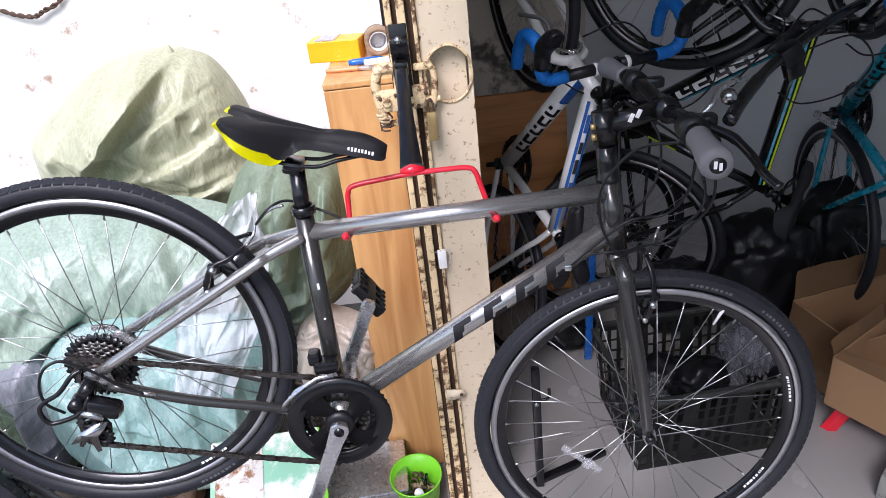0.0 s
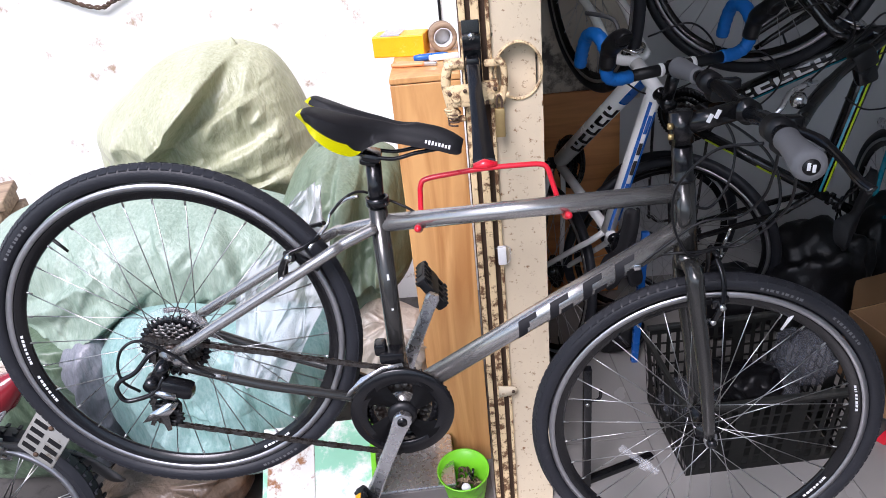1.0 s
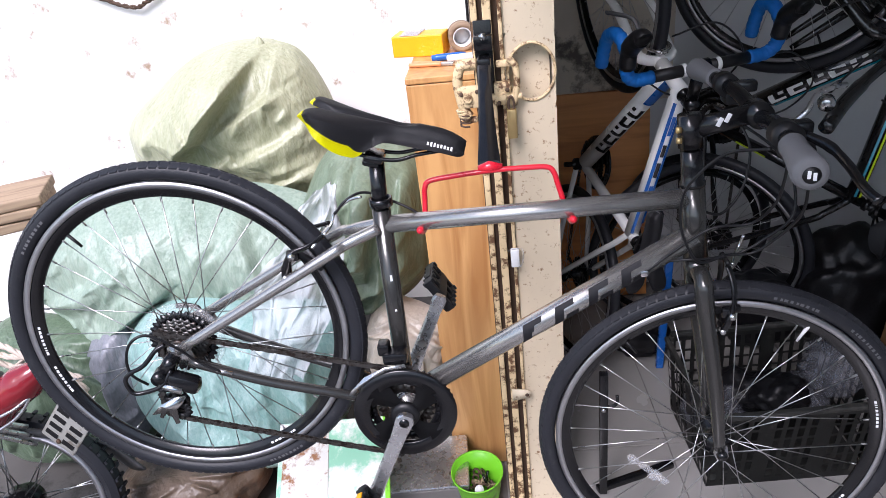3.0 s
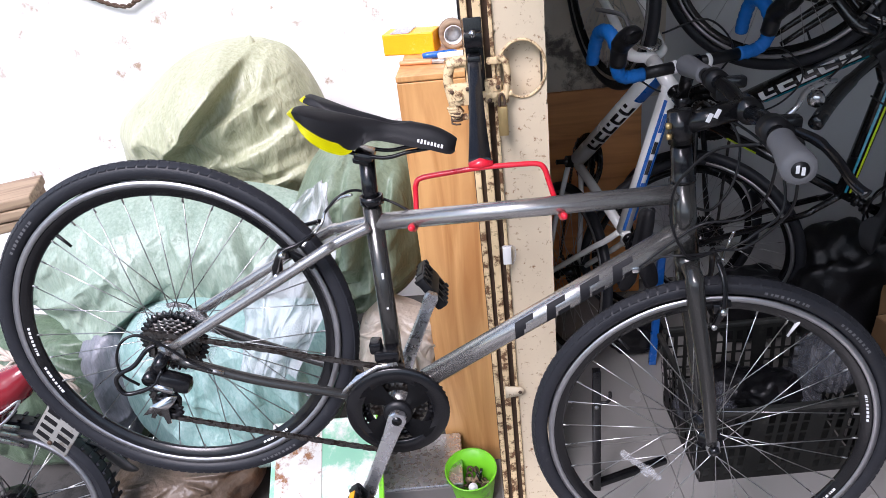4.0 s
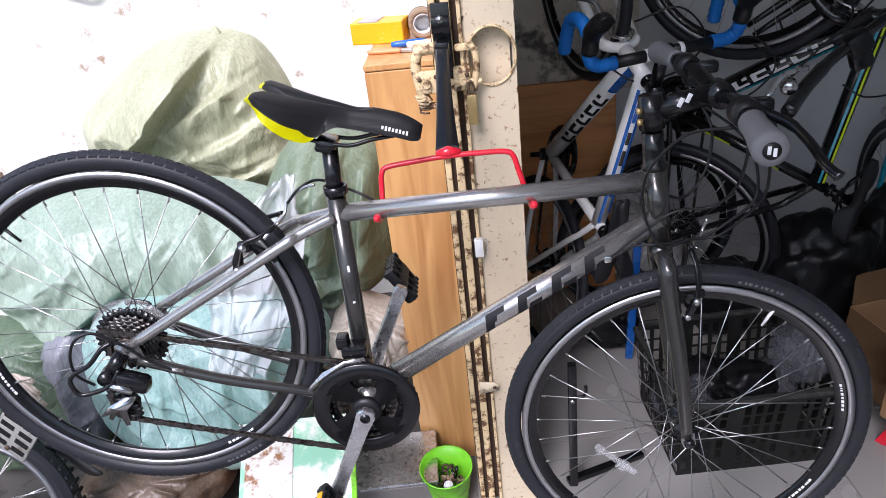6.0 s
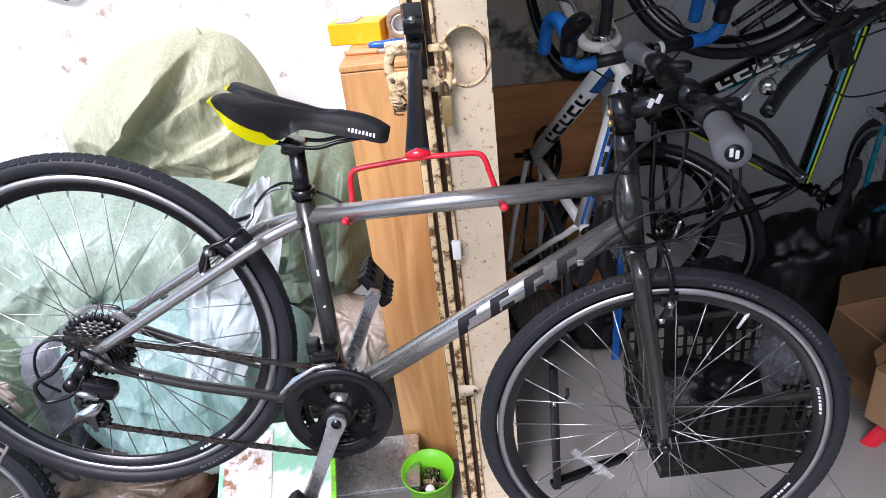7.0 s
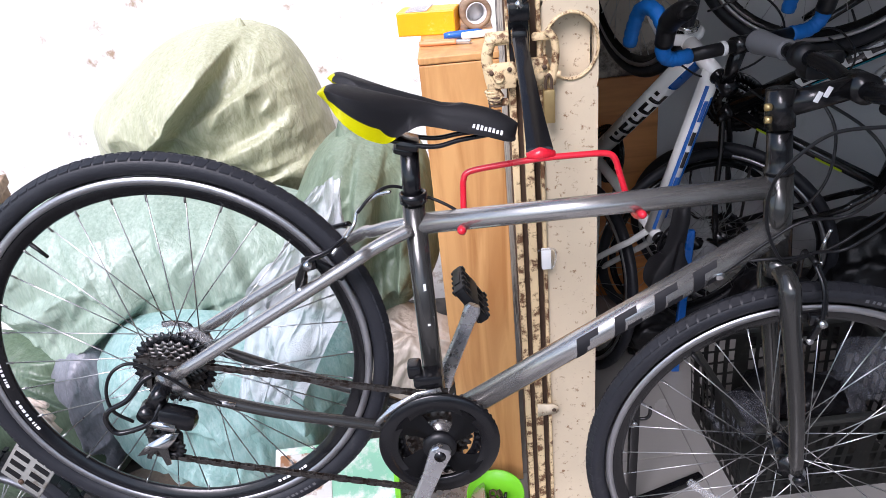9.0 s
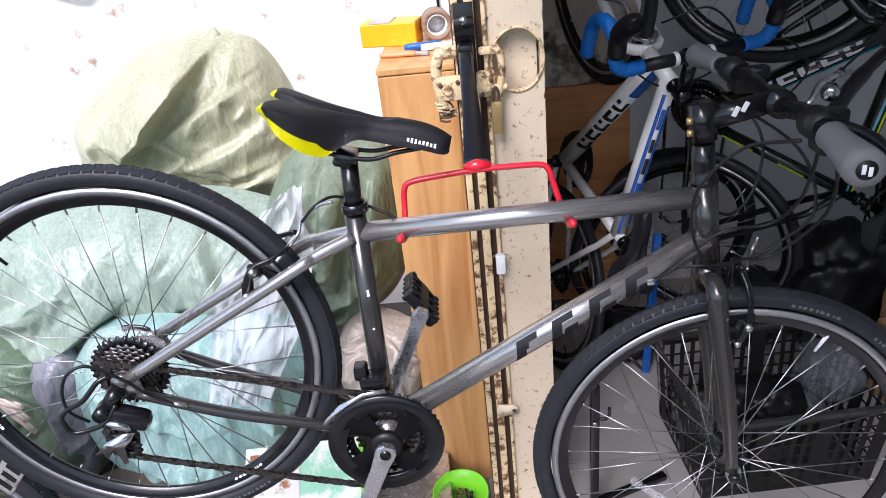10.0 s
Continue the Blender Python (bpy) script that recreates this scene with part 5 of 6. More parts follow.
# ---- fittings of the main bicycle ----
def fittings():
    V = Vector
    # block marks on the down tube
    dt = next(o for o in hero.children if o.name.startswith("down_tube"))
    p, q = BB + V((0.018, 0, 0.012)), HB + AXIS * 0.045
    L = (q - p).length
    def r_at(s):
        return 0.0195 + 0.002 * s / L + 0.0006
    def mark(pieces, mat, label):
        bm = bmesh.new()
        for s0, s1, a0, a1, lean in pieces:
            patch(bm, p, q, r_at((s0 + s1) / 2), s0, s1, a0, a1, lean)
        part("maker_mark", bm, mat, dt, label)
    for i, s in enumerate((0.236, 0.304, 0.374, 0.440)):
        w = 0.052
        mark([(s, s + w * 0.36, -46, 50, 0.018), (s + w * 0.36, s + w, 22, 50, 0.005), (s + w * 0.46, s + w * 0.94, -46, -12, 0.006) if i else (s + w * 0.4, s + w * 0.6, -4, 22, 0.005)], "grey_print", "dark slanted block mark")
    st = next(o for o in hero.children if o.name.startswith("seat_tube"))
    for zz, h in ((0.200, 0.004), (0.262, 0.012)):
        bm = patch(bmesh.new(), BB, ST, 0.0169, zz, zz + h, 8, 22)
        part("frame_sticker", bm, "white_print", st, "small white sticker")
    # thin gear cables under the down tube
    part("gear_cable", sweep(bmesh.new(), [(0.456, -0.017, 0.275), (0.045, -0.012, 0.040)], 0.0009, 6), "brass", hero, "bare brass-coloured gear cable")
    part("cable_stop", box(bmesh.new(), (0.456, -0.018, 0.278), (0.014, 0.010, 0.012), 0.003), "chrome", hero)
    for a, m in ((((0.60, -0.145, 0.528), (0.560, -0.08, 0.504), (0.521, -0.052, 0.455), (0.510, -0.036, 0.414), (0.512, -0.03, 0.367), (0.526, -0.03, 0.325), (0.548, -0.028, 0.296), (0.590, -0.02, 0.30)), "black_plastic"),
                 (((0.630, -0.135, 0.515), (0.643, -0.10, 0.46), (0.645, -0.07, 0.41), (0.625, -0.035, 0.365), (0.566, -0.03, 0.360), (0.52, -0.024, 0.33), (0.456, -0.018, 0.278)), "black_plastic"),
                 (((0.655, -0.13, 0.50), (0.680, -0.10, 0.44), (0.688, -0.06, 0.376), (0.646, -0.02, 0.306), (0.60, -0.015, 0.30), (0.564, -0.024, 0.300), (0.52, -0.022, 0.30), (0.46, 0.012, 0.282)), "black_plastic"),
                 (((0.640, 0.14, 0.515), (0.660, 0.09, 0.46), (0.640, 0.05, 0.40), (0.60, 0.03, 0.36), (0.56, 0.026, 0.37), (0.52, 0.020, 0.385)), "black_plastic"),
                 (((0.615, 0.15, 0.52), (0.700, 0.05, 0.45), (0.705, -0.01, 0.37), (0.66, 0.0, 0.315), (0.620, 0.0, 0.292)), "black_plastic"),
                 (((0.10, 0.010, 0.385), (0.060, 0.015, 0.418), (0.02, 0.022, 0.438), (-0.02, 0.015, 0.458), (-0.050, 0.0, 0.452), (-0.075, -0.002, 0.428)), "black_plastic")):
        part("cable_housing", sweep(bmesh.new(), smooth_path(a, 8), 0.0025, 8), m, hero)
    # rear rim brake
    rb = part("rear_brake", box(bmesh.new(), (-0.148, -0.047, 0.376), (0.022, 0.014, 0.020), 0.005), "black_metal", hero)
    for s2 in (-1, 1):
        pts = smooth_path([(-0.166, s2 * 0.046, 0.338), (-0.160, s2 * 0.052, 0.362), (-0.146, s2 * 0.052, 0.382), (-0.120, s2 * 0.046, 0.390), (-0.095, s2 * 0.030, 0.400)], 6)
        part("brake_arm", sweep(bmesh.new(), pts, [0.0105] * 6 + [0.0085] * 6 + [0.0065] * 13, 10, flat=0.6), "black_metal", rb)
        part("brake_pad", box(bmesh.new(), (-0.128, s2 * 0.021, 0.352), (0.056, 0.012, 0.012), 0.003, Matrix.Rotation(radians(38), 4, "Y")), "black_plastic", rb)
        part("pad_bolt", tube(bmesh.new(), (-0.148, s2 * 0.044, 0.378), (-0.148, s2 * 0.064, 0.378), 0.0068, 0.006, 12), "chrome", rb, "bright pad bolt")
        part("pivot_bolt", tube(bmesh.new(), (-0.166, s2 * 0.046, 0.338), (-0.166, s2 * 0.060, 0.338), 0.006, 0.005, 12), "alloy", rb)
    part("brake_noodle", sweep(bmesh.new(), smooth_path([(-0.095, -0.022, 0.398), (-0.082, -0.006, 0.412), (-0.074, 0, 0.430), (-0.048, 0.0, 0.450), (-0.022, -0.010, 0.459)], 6), 0.0026, 8), "chrome", rb, "polished noodle pipe")
    part("link_wire", sweep(bmesh.new(), [(-0.112, -0.05, 0.388), (-0.090, 0.0, 0.404), (-0.112, 0.05, 0.388)], 0.0030, 8), "chrome", rb)
    # front rim brake
    fb = part("front_brake", box(bmesh.new(), (0.596, -0.046, 0.206), (0.018, 0.014, 0.020), 0.004), "black_metal", hero, at=TURNED)
    for s2 in (-1, 1):
        pts = smooth_path([(0.590, s2 * 0.048, 0.165), (0.600, s2 * 0.054, 0.195), (0.606, s2 * 0.052, 0.225), (0.604, s2 * 0.042, 0.262), (0.598, s2 * 0.022, 0.285)], 6)
        part("brake_arm", sweep(bmesh.new(), pts, [0.009] * 8 + [0.0068] * 17, 10, flat=0.6), "black_metal", fb)
        part("brake_pad", box(bmesh.new(), (0.598, s2 * 0.021, 0.198), (0.056, 0.012, 0.012), 0.003, Matrix.Rotation(radians(-4), 4, "Y")), "black_plastic", fb)
        part("pad_bolt", tube(bmesh.new(), (0.602, s2 * 0.048, 0.206), (0.602, s2 * 0.066, 0.206), 0.0062, 0.0056, 12), "chrome", fb, "bright pad bolt")
        part("pivot_bolt", tube(bmesh.new(), (0.590, s2 * 0.046, 0.172), (0.590, s2 * 0.058, 0.172), 0.0055, 0.005, 12), "alloy", fb)
    part("brake_noodle", sweep(bmesh.new(), smooth_path([(0.606, -0.02, 0.286), (0.612, 0.0, 0.290), (0.625, 0.02, 0.300), (0.632, 0.02, 0.322)], 6), 0.0026, 8), "chrome", fb)
    part("brake_boot", tube(bmesh.new(), (0.600, -0.018, 0.286), (0.600, 0.020, 0.286), 0.0045, 0.003, 10), "black_plastic", fb)
    # rear gear mechanism
    rd = part("rear_derailleur", box(bmesh.new(), (-0.384, -0.082, 0.156), (0.062, 0.030, 0.034), 0.012, Matrix.Rotation(radians(22), 4, "Y")), "black_metal", hero, "black derailleur with silver cage")
    bm = tube(bmesh.new(), (-0.398, -0.064, 0.205), (-0.415, -0.080, 0.178), 0.013, 0.014, 16)
    tube(bm, (-0.425, -0.070, 0.172), (-0.425, -0.098, 0.172), 0.014, 0.012, 16)
    part("pivot_body", bm, "black_metal", rd)
    part("link_plate", tube(bmesh.new(), (-0.425, -0.092, 0.160), (-0.385, -0.096, 0.146), 0.0075, 0.0075, 12), "chrome", rd, "polished link")
    part("cage_plate", slab(bmesh.new(), [(-0.476, 0.074), (-0.455, 0.094), (-0.420, 0.112), (-0.400, 0.110), (-0.410, 0.096), (-0.424, 0.084), (-0.426, 0.052), (-0.434, 0.050), (-0.440, 0.082), (-0.462, 0.076)], -0.066, -0.063), "chrome", rd, "silver pulley cage")
    part("cage_plate", slab(bmesh.new(), [(-0.452, 0.060), (-0.452, 0.108), (-0.410, 0.112), (-0.402, 0.096), (-0.412, 0.050)], -0.049, -0.046), "black_metal", rd)
    for c in ((-0.421, 0.074), (-0.436, 0.112)):
        part("jockey_wheel", gear(bmesh.new(), 11, 0.021, 0.004, -0.058, -0.053, 0.007), "black_plastic", rd, at=Matrix.Translation((c[0], 0, c[1])))
    guard = smooth_path([(-0.398, -0.085, 0.238), (-0.414, -0.092, 0.232), (-0.440, -0.100, 0.207), (-0.468, -0.102, 0.194), (-0.480, -0.102, 0.178), (-0.474, -0.102, 0.154), (-0.456, -0.100, 0.150), (-0.420, -0.096, 0.160), (-0.400, -0.085, 0.185)], 6)
    part("derailleur_guard", sweep(bmesh.new(), guard, 0.0042, 10), "black_metal", hero, "bent black wire guard")
    part("gear_housing", sweep(bmesh.new(), smooth_path([(-0.448, -0.09, 0.160), (-0.466, -0.1, 0.190), (-0.466, -0.1, 0.225), (-0.447, -0.1, 0.258), (-0.419, -0.09, 0.262), (-0.38, -0.08, 0.226), (-0.353, -0.076, 0.194), (-0.316, -0.072, 0.166)], 7), 0.0026, 8), "black_plastic", hero)
    part("housing_tip", tube(bmesh.new(), (-0.325, -0.072, 0.170), (-0.298, -0.068, 0.158), 0.0035, 0.0035, 10), "alloy", hero)
    part("quick_release", sweep(bmesh.new(), smooth_path([(-0.395, 0.070, 0.215), (-0.402, 0.080, 0.222), (-0.425, 0.082, 0.228), (-0.446, 0.082, 0.228)], 6), 0.0055, 10, flat=0.6), "black_metal", hero)
    # front gear cage
    fd = part("front_derailleur", slab(bmesh.new(), [(-0.094, 0.084), (-0.088, 0.094), (-0.060, 0.122), (-0.020, 0.141), (0.018, 0.146), (0.020, 0.138), (-0.016, 0.133), (-0.054, 0.114), (-0.086, 0.084)], -0.056, -0.0545), "alloy", hero, "bright front derailleur cage")
    bm = box(bmesh.new(), (0.000, -0.030, 0.150), (0.046, 0.036, 0.024), 0.006)
    box(bm, (-0.020, -0.026, 0.166), (0.022, 0.030, 0.024), 0.005)
    part("derailleur_body", bm, "black_metal", fd)
    # wheel reflector, spoke magnet, valve marks
    fw = next(o for o in hero.children if o.name.startswith("front_wheel"))
    o = FA
    bm = box(bmesh.new(), (0.440 - o.x + 0.006, -0.022, -0.146 - o.z), (0.022, 0.012, 0.014), 0.003, Matrix.Rotation(radians(42), 4, "Y"))
    box(bm, (0.488 - o.x, -0.014, -0.190 - o.z), (0.080, 0.006, 0.015), 0.003, Matrix.Rotation(radians(43), 4, "Y"))
    box(bm, (0.490 - o.x, -0.019, -0.191 - o.z), (0.020, 0.008, 0.026), 0.003, Matrix.Rotation(radians(43), 4, "Y"))
    part("spoke_reflector", bm, "clear", fw, "clear plastic spoke reflector")
    part("spoke_magnet", tube(bmesh.new(), (0.752 - o.x, -0.003, 0.150 - o.z), (0.734 - o.x, -0.003, 0.116 - o.z), 0.0040, 0.0022, 8), "white_print", fw, "pale spoke clip")
    rw = next(x for x in hero.children if x.name.startswith("rear_wheel"))
    # printed blocks on rims and tyres
    def rim_print(wh, a0, spans, r0, r1, y, mat, name):
        bm = bmesh.new()
        for b0, b1 in spans:
            k = max(1, int((b1 - b0) / 2))
            for i in range(k):
                c0, c1 = radians(a0 + b0 + (b1 - b0) * i / k), radians(a0 + b0 + (b1 - b0) * (i + 1) / k)
                bm.faces.new([bm.verts.new((r * math.cos(c), yy, r * math.sin(c))) for r, yy, c in ((r0, y[0], c0), (r0, y[0], c1), (r1, y[1], c1), (r1, y[1], c0))])
        part(name, bm, mat, wh, "small pale printed marks", smooth=False)
    for wh, angles in ((fw, (5, -42)), (rw, (190, -68, 172))):
        for a in angles:
            rim_print(wh, a, [(0, 1.2), (1.8, 3.2), (3.6, 5.0), (5.6, 6.6), (7.2, 8.4), (9.2, 9.8), (10.2, 10.8), (11.2, 12.6)], 0.2895, 0.2935, (-0.0080, -0.0098), "white_print", "rim_print")
    for wh, a, c in ((rw, -72, "grip"), (fw, 62, "grip"), (rw, 128, "grip"), (fw, 35, "grip")):
        rim_print(wh, a, [(i * 1.7, i * 1.7 + (1.2, 0.7, 1.0)[i % 3]) for i in range(9)], 0.3240, 0.3292, (-0.01690, -0.01700), "tyre_grey", "tyre_print")
    for sy in (-1,):
        bm = bmesh.new()
        c = HT + AXIS * 0.11 + V((0.048, -0.0185, 0.004))
        for sx in (-1, 1):
            box(bm, c + V((sx * 0.006, 0, 0.003 * sx)), (0.007, 0.0012, 0.015), 0.0004, Matrix.Rotation(radians(25), 4, "Y"))
        stem = next(x for x in hero.children if x.name.startswith("stem"))
        part("stem_badge", bm, "white_print", stem, "pale two-part badge")


MAT["tyre_grey"] = pbr("faded_tyre_print", (0.10, 0.10, 0.105), 0.6)
fittings()


# ---- wall arm that carries the bicycle ----
def carrier():
    c = thing("bicycle_hanger", pose(-0.040, 1.402, 1.29), "black steel arm with red double hook holding a bicycle", "wall hanger")
    inv = c.matrix_basis.inverted()
    bm = box(bmesh.new(), (0, 0, 0.012), (0.036, 0.005, 0.150), 0.002)
    box(bm, (0, -0.016, 0.048), (0.037, 0.032, 0.030), 0.004)
    part("wall_plate", bm, "black_metal", c)
    part("plate_bolt", tube(bmesh.new(), (0.0, -0.030, 0.062), (0.0, -0.039, 0.062), 0.0075, n=6), "chrome", c, "bright hexagon bolt")
    w = lambda u, v, d: inv @ HERO @ Vector((u, d, v))
    end = w(0.200, 0.478, 0.042)
    a = Vector((-0.002, -0.022, 0.010))
    bm = bmesh.new()
    d = end - a
    prev = None
    for t in range(9):
        k = t / 8
        p = a + d * k
        hw, hh = 0.0125 + 0.0075 * k ** 2.5, 0.012 - 0.004 * k
        row = [bm.verts.new(p + Vector((hw * sx, hh * 0.35 * sz, hh * sz))) for sx, sz in ((-1, -0.6), (-0.7, -1), (0.7, -1), (1, -0.6), (1, 0.6), (0.7, 1), (-0.7, 1), (-1, 0.6))]
        if prev:
            bridge(bm, prev, row)
        else:
            bm.faces.new(row)
        prev = row
    bm.faces.new(prev[::-1])
    bmesh.ops.recalc_face_normals(bm, faces=bm.faces[:])
    part("arm", bm, "black_metal", c)
    bm = box(bmesh.new(), (-0.001, -0.024, 0.006), (0.028, 0.034, 0.030), 0.005)
    part("hinge", bm, "black_metal", c)
    part("hinge_pin", tube(bmesh.new(), (0.006, -0.040, -0.012), (0.006, -0.048, -0.014), 0.004, n=10), "alloy", c)
    loop = [w(0.074, 0.394, -0.022), w(0.076, 0.383, -0.004), w(0.079, 0.384, 0.016), w(0.080, 0.402, 0.030), w(0.082, 0.43, 0.036), w(0.084, 0.449, 0.038), w(0.094, 0.4605, 0.040), w(0.14, 0.466, 0.040), w(0.20, 0.470, 0.040), w(0.26, 0.470, 0.040), w(0.298, 0.468, 0.040), w(0.310, 0.459, 0.038), w(0.317, 0.435, 0.036), w(0.326, 0.402, 0.030), w(0.331, 0.384, 0.016), w(0.333, 0.382, -0.004), w(0.334, 0.392, -0.024)]
    part("double_hook", sweep(bmesh.new(), smooth_path(loop, 5), 0.0048, 12), "red", c, "red coated double hook")
    part("hook_collar", sweep(bmesh.new(), [w(0.180, 0.474, 0.042), w(0.200, 0.477, 0.042), w(0.222, 0.474, 0.042)], [0.006, 0.010, 0.006], 12), "red", c)
    for u, v in ((0.074, 0.395), (0.334, 0.393)):
        part("hook_cap", sweep(bmesh.new(), [w(u, v - 0.002, -0.012), w(u, v, -0.026), w(u, v + 0.003, -0.034)], [0.0062, 0.0068, 0.004], 12), "red", c, "red plastic hook cap")


carrier()


# ---- small things on the cabinet ----
def cabinet_clutter():
    t = thing("tape_roll", pose(-0.105, 1.835, 1.264, 0, 0, 8), "roll of brown tape standing on edge", "tape")
    part("tape_wound", lathe(bmesh.new(), [(0.0245, -0.022), (0.036, -0.022), (0.036, 0.022), (0.0245, 0.022)], 40), "grey_plank", t)
    part("core", lathe(bmesh.new(), [(0.022, -0.0225), (0.0243, -0.0225), (0.0243, 0.0225), (0.022, 0.0225)], 40), "white_print", t)
    part("core_back", lathe(bmesh.new(), [(0.0, 0.010), (0.0218, 0.010), (0.0218, 0.013), (0.0, 0.013)], 32, False), "inner_plaster", t)
    s = thing("screwdriver", pose(-0.135, 1.735, 1.237, 0, 0, 6), "blue and white handled tool on the cabinet", "tool")
    part("tool_handle", lathe(bmesh.new(), [(0.0, -0.045), (0.007, -0.044), (0.009, -0.03), (0.0085, 0.03), (0.006, 0.042), (0.0, 0.043)], 16, False), "bike_blue", s, at=Matrix.Rotation(radians(-90), 4, "Z"))
    part("tool_case", box(bmesh.new(), (0.03, -0.018, 0.0), (0.075, 0.016, 0.014), 0.004), "white_print", s)
    p = thing("pliers", pose(-0.185, 1.69, 1.234, 0, 0, -16), "pliers with orange plastic handles", "pliers")
    for k in (-1, 1):
        part("plier_handle", sweep(bmesh.new(), smooth_path([(-0.045, k * 0.013, 0), (-0.02, k * 0.012, 0), (0.01, k * 0.006, 0.0), (0.035, k * 0.003, 0)], 5), 0.0052, 10), "plier_orange", p)
    part("plier_jaw", box(bmesh.new(), (0.05, 0, 0), (0.035, 0.012, 0.008), 0.002), "alloy", p)


MAT["plier_orange"] = pbr("faded_orange_plastic", (0.75, 0.30, 0.13), 0.45)
cabinet_clutter()


# ---- low clutter by the sacks ----
def low_clutter():
    tin = thing("tin_sheet", pose(-0.53, 1.34, 0.262, 24, 4, 8), "worn green and white tin cover with rust", "tin cover")
    bm = box(bmesh.new(), (0, 0, 0), (0.30, 0.26, 0.012), 0.003)
    part("sheet", bm, "green_paint", tin, smooth=False)
    part("rust_patch", box(bmesh.new(), (-0.075, -0.01, 0.006), (0.125, 0.24, 0.006), 0.002), "rust_white", tin, "white panel with rust blooms", smooth=False)
    part("cover_rim", box(bmesh.new(), (0.145, 0, 0.006), (0.014, 0.262, 0.018), 0.003), "bowl", tin, smooth=False)
    g = thing("metal_case", pose(-0.33, 1.47, 0.0, 0, 0, 4), "dull grey metal case lying on the ground", "case")
    part("case_body", box(bmesh.new(), (0, 0, 0.06), (0.30, 0.20, 0.12), 0.006), "case_grey", g, smooth=False)
    part("case_lid", box(bmesh.new(), (0, 0, 0.124), (0.304, 0.204, 0.008), 0.003), "alloy", g, smooth=False)
    b = thing("wooden_block", pose(-0.58, 1.42, 0.0, 0, 0, 12), "rough brown wooden block under a tin cover", "block")
    part("block", box(bmesh.new(), (0, 0, 0.105), (0.26, 0.14, 0.21), 0.006), "brown_board", b, smooth=False)
    # planks leaning behind the sacks
    for i, (x, z, a) in enumerate(((-1.855, 0.812, 20), (-1.868, 0.775, 17), (-1.84, 0.738, 22))):
        k = thing("plank", pose(x, 2.04, z, 0, -2, a), "weathered wooden board stacked on the sacks", "plank", "stacked boards")
        part("board", box(bmesh.new(), (0, 0, 0), (0.52, 0.22, 0.034), 0.005), "grey_plank", k, smooth=False)
    # parked scooter seen from its tail
    s = thing("scooter", pose(-1.42, 1.22, 0.0, 0, 0, 14), "dark scooter tail with red side panel and plate", "scooter")
    hub = pose(0.06, -0.02, 0.275, -14, 0, -4)
    bm = lathe(bmesh.new(), [(0.250 + 0.024 * math.cos(a * 0.7854), 0.030 * math.sin(a * 0.7854)) for a in range(8)], 72)
    for i in range(60):
        for sy in (-1, 1):
            box(bm, (0, sy * 0.013, 0), (0.008, 0.018, 0.006), 0, Matrix.Rotation(radians(6 * i + 3 * sy), 4, "Y") @ Matrix.Translation((0, 0, 0.2735)))
    part("rear_tyre", bm, "tyre", s, at=hub)
    part("rear_rim", lathe(bmesh.new(), [(0.216, -0.022), (0.230, -0.026), (0.230, 0.026), (0.216, 0.022)], 72), "rim_silver", s, at=hub)
    part("rear_hub", lathe(bmesh.new(), [(0.0, -0.06), (0.04, -0.055), (0.055, -0.02), (0.055, 0.02), (0.04, 0.055), (0.0, 0.06)], 32, False), "black_metal", s, at=hub)
    for i in range(32):
        part("wheel_spoke", tube(bmesh.new(), (0.045, 0.02 * (-1) ** i, 0), (0.218, 0, 0.05 * (-1) ** (i // 2)), 0.0016, n=6), "steel", s, at=hub @ Matrix.Rotation(radians(11.25 * i), 4, "Y"))
    bm = sweep(bmesh.new(), smooth_path([(-0.30, 0.08, 0.58), (-0.10, 0.04, 0.55), (0.10, 0.04, 0.48), (0.26, 0.06, 0.38), (0.34, 0.06, 0.26)], 6), [0.012] * 8 + [0.014] * 8 + [0.010] * 9, 14, flat=7.0)
    part("mudguard", bm, "case_dark", s)
    back = s.matrix_basis.inverted()
    pl = part("number_plate", box(bmesh.new(), (0, 0, 0), (0.130, 0.004, 0.098), 0.003), "plate_white", s, "dirty white number plate", at=back @ pose(-1.110, 1.20, 0.556, -12, -49, 0))
    for zz, n in ((0.024, 4), (-0.024, 3)):
        for i in range(n):
            part("plate_bar", box(bmesh.new(), (-0.042 + 0.028 * i, -0.003, zz), (0.013, 0.002, 0.034), 0), "black_plastic", pl, "plain dark bar", smooth=False)
    for x in (-0.05, 0.05):
        part("plate_bolt", tube(bmesh.new(), (x, -0.002, 0.0), (x, -0.006, 0.0), 0.006, n=10), "dark_rust", pl)
    bm = sweep(bmesh.new(), smooth_path([(0.30, -0.07, 0.735), (0.24, -0.06, 0.690), (0.14, -0.05, 0.630), (0.02, -0.04, 0.560), (-0.14, -0.03, 0.480)], 6), [0.012, 0.018, 0.024, 0.030, 0.034, 0.038] + [0.044] * 6 + [0.054] * 12 + [0.03], 16, flat=1.1)
    part("side_panel", bm, "dark_red", s, "dark red glossy side panel")
    bm = sweep(bmesh.new(), smooth_path([(-0.20, 0.02, 0.715), (-0.02, 0.0, 0.715), (0.10, -0.02, 0.690), (0.16, -0.03, 0.655), (0.17, -0.03, 0.620)], 6), [0.035] + [0.042] * 16 + [0.034] * 4 + [0.026] * 3 + [0.012], 16)
    part("seat", bm, "saddle_black", s, "worn black vinyl seat")
    part("seat_piping", sweep(bmesh.new(), smooth_path([(-0.20, -0.03, 0.700), (-0.02, -0.05, 0.698), (0.10, -0.066, 0.672), (0.155, -0.066, 0.640)], 6), 0.004, 8), "case_grey", s)
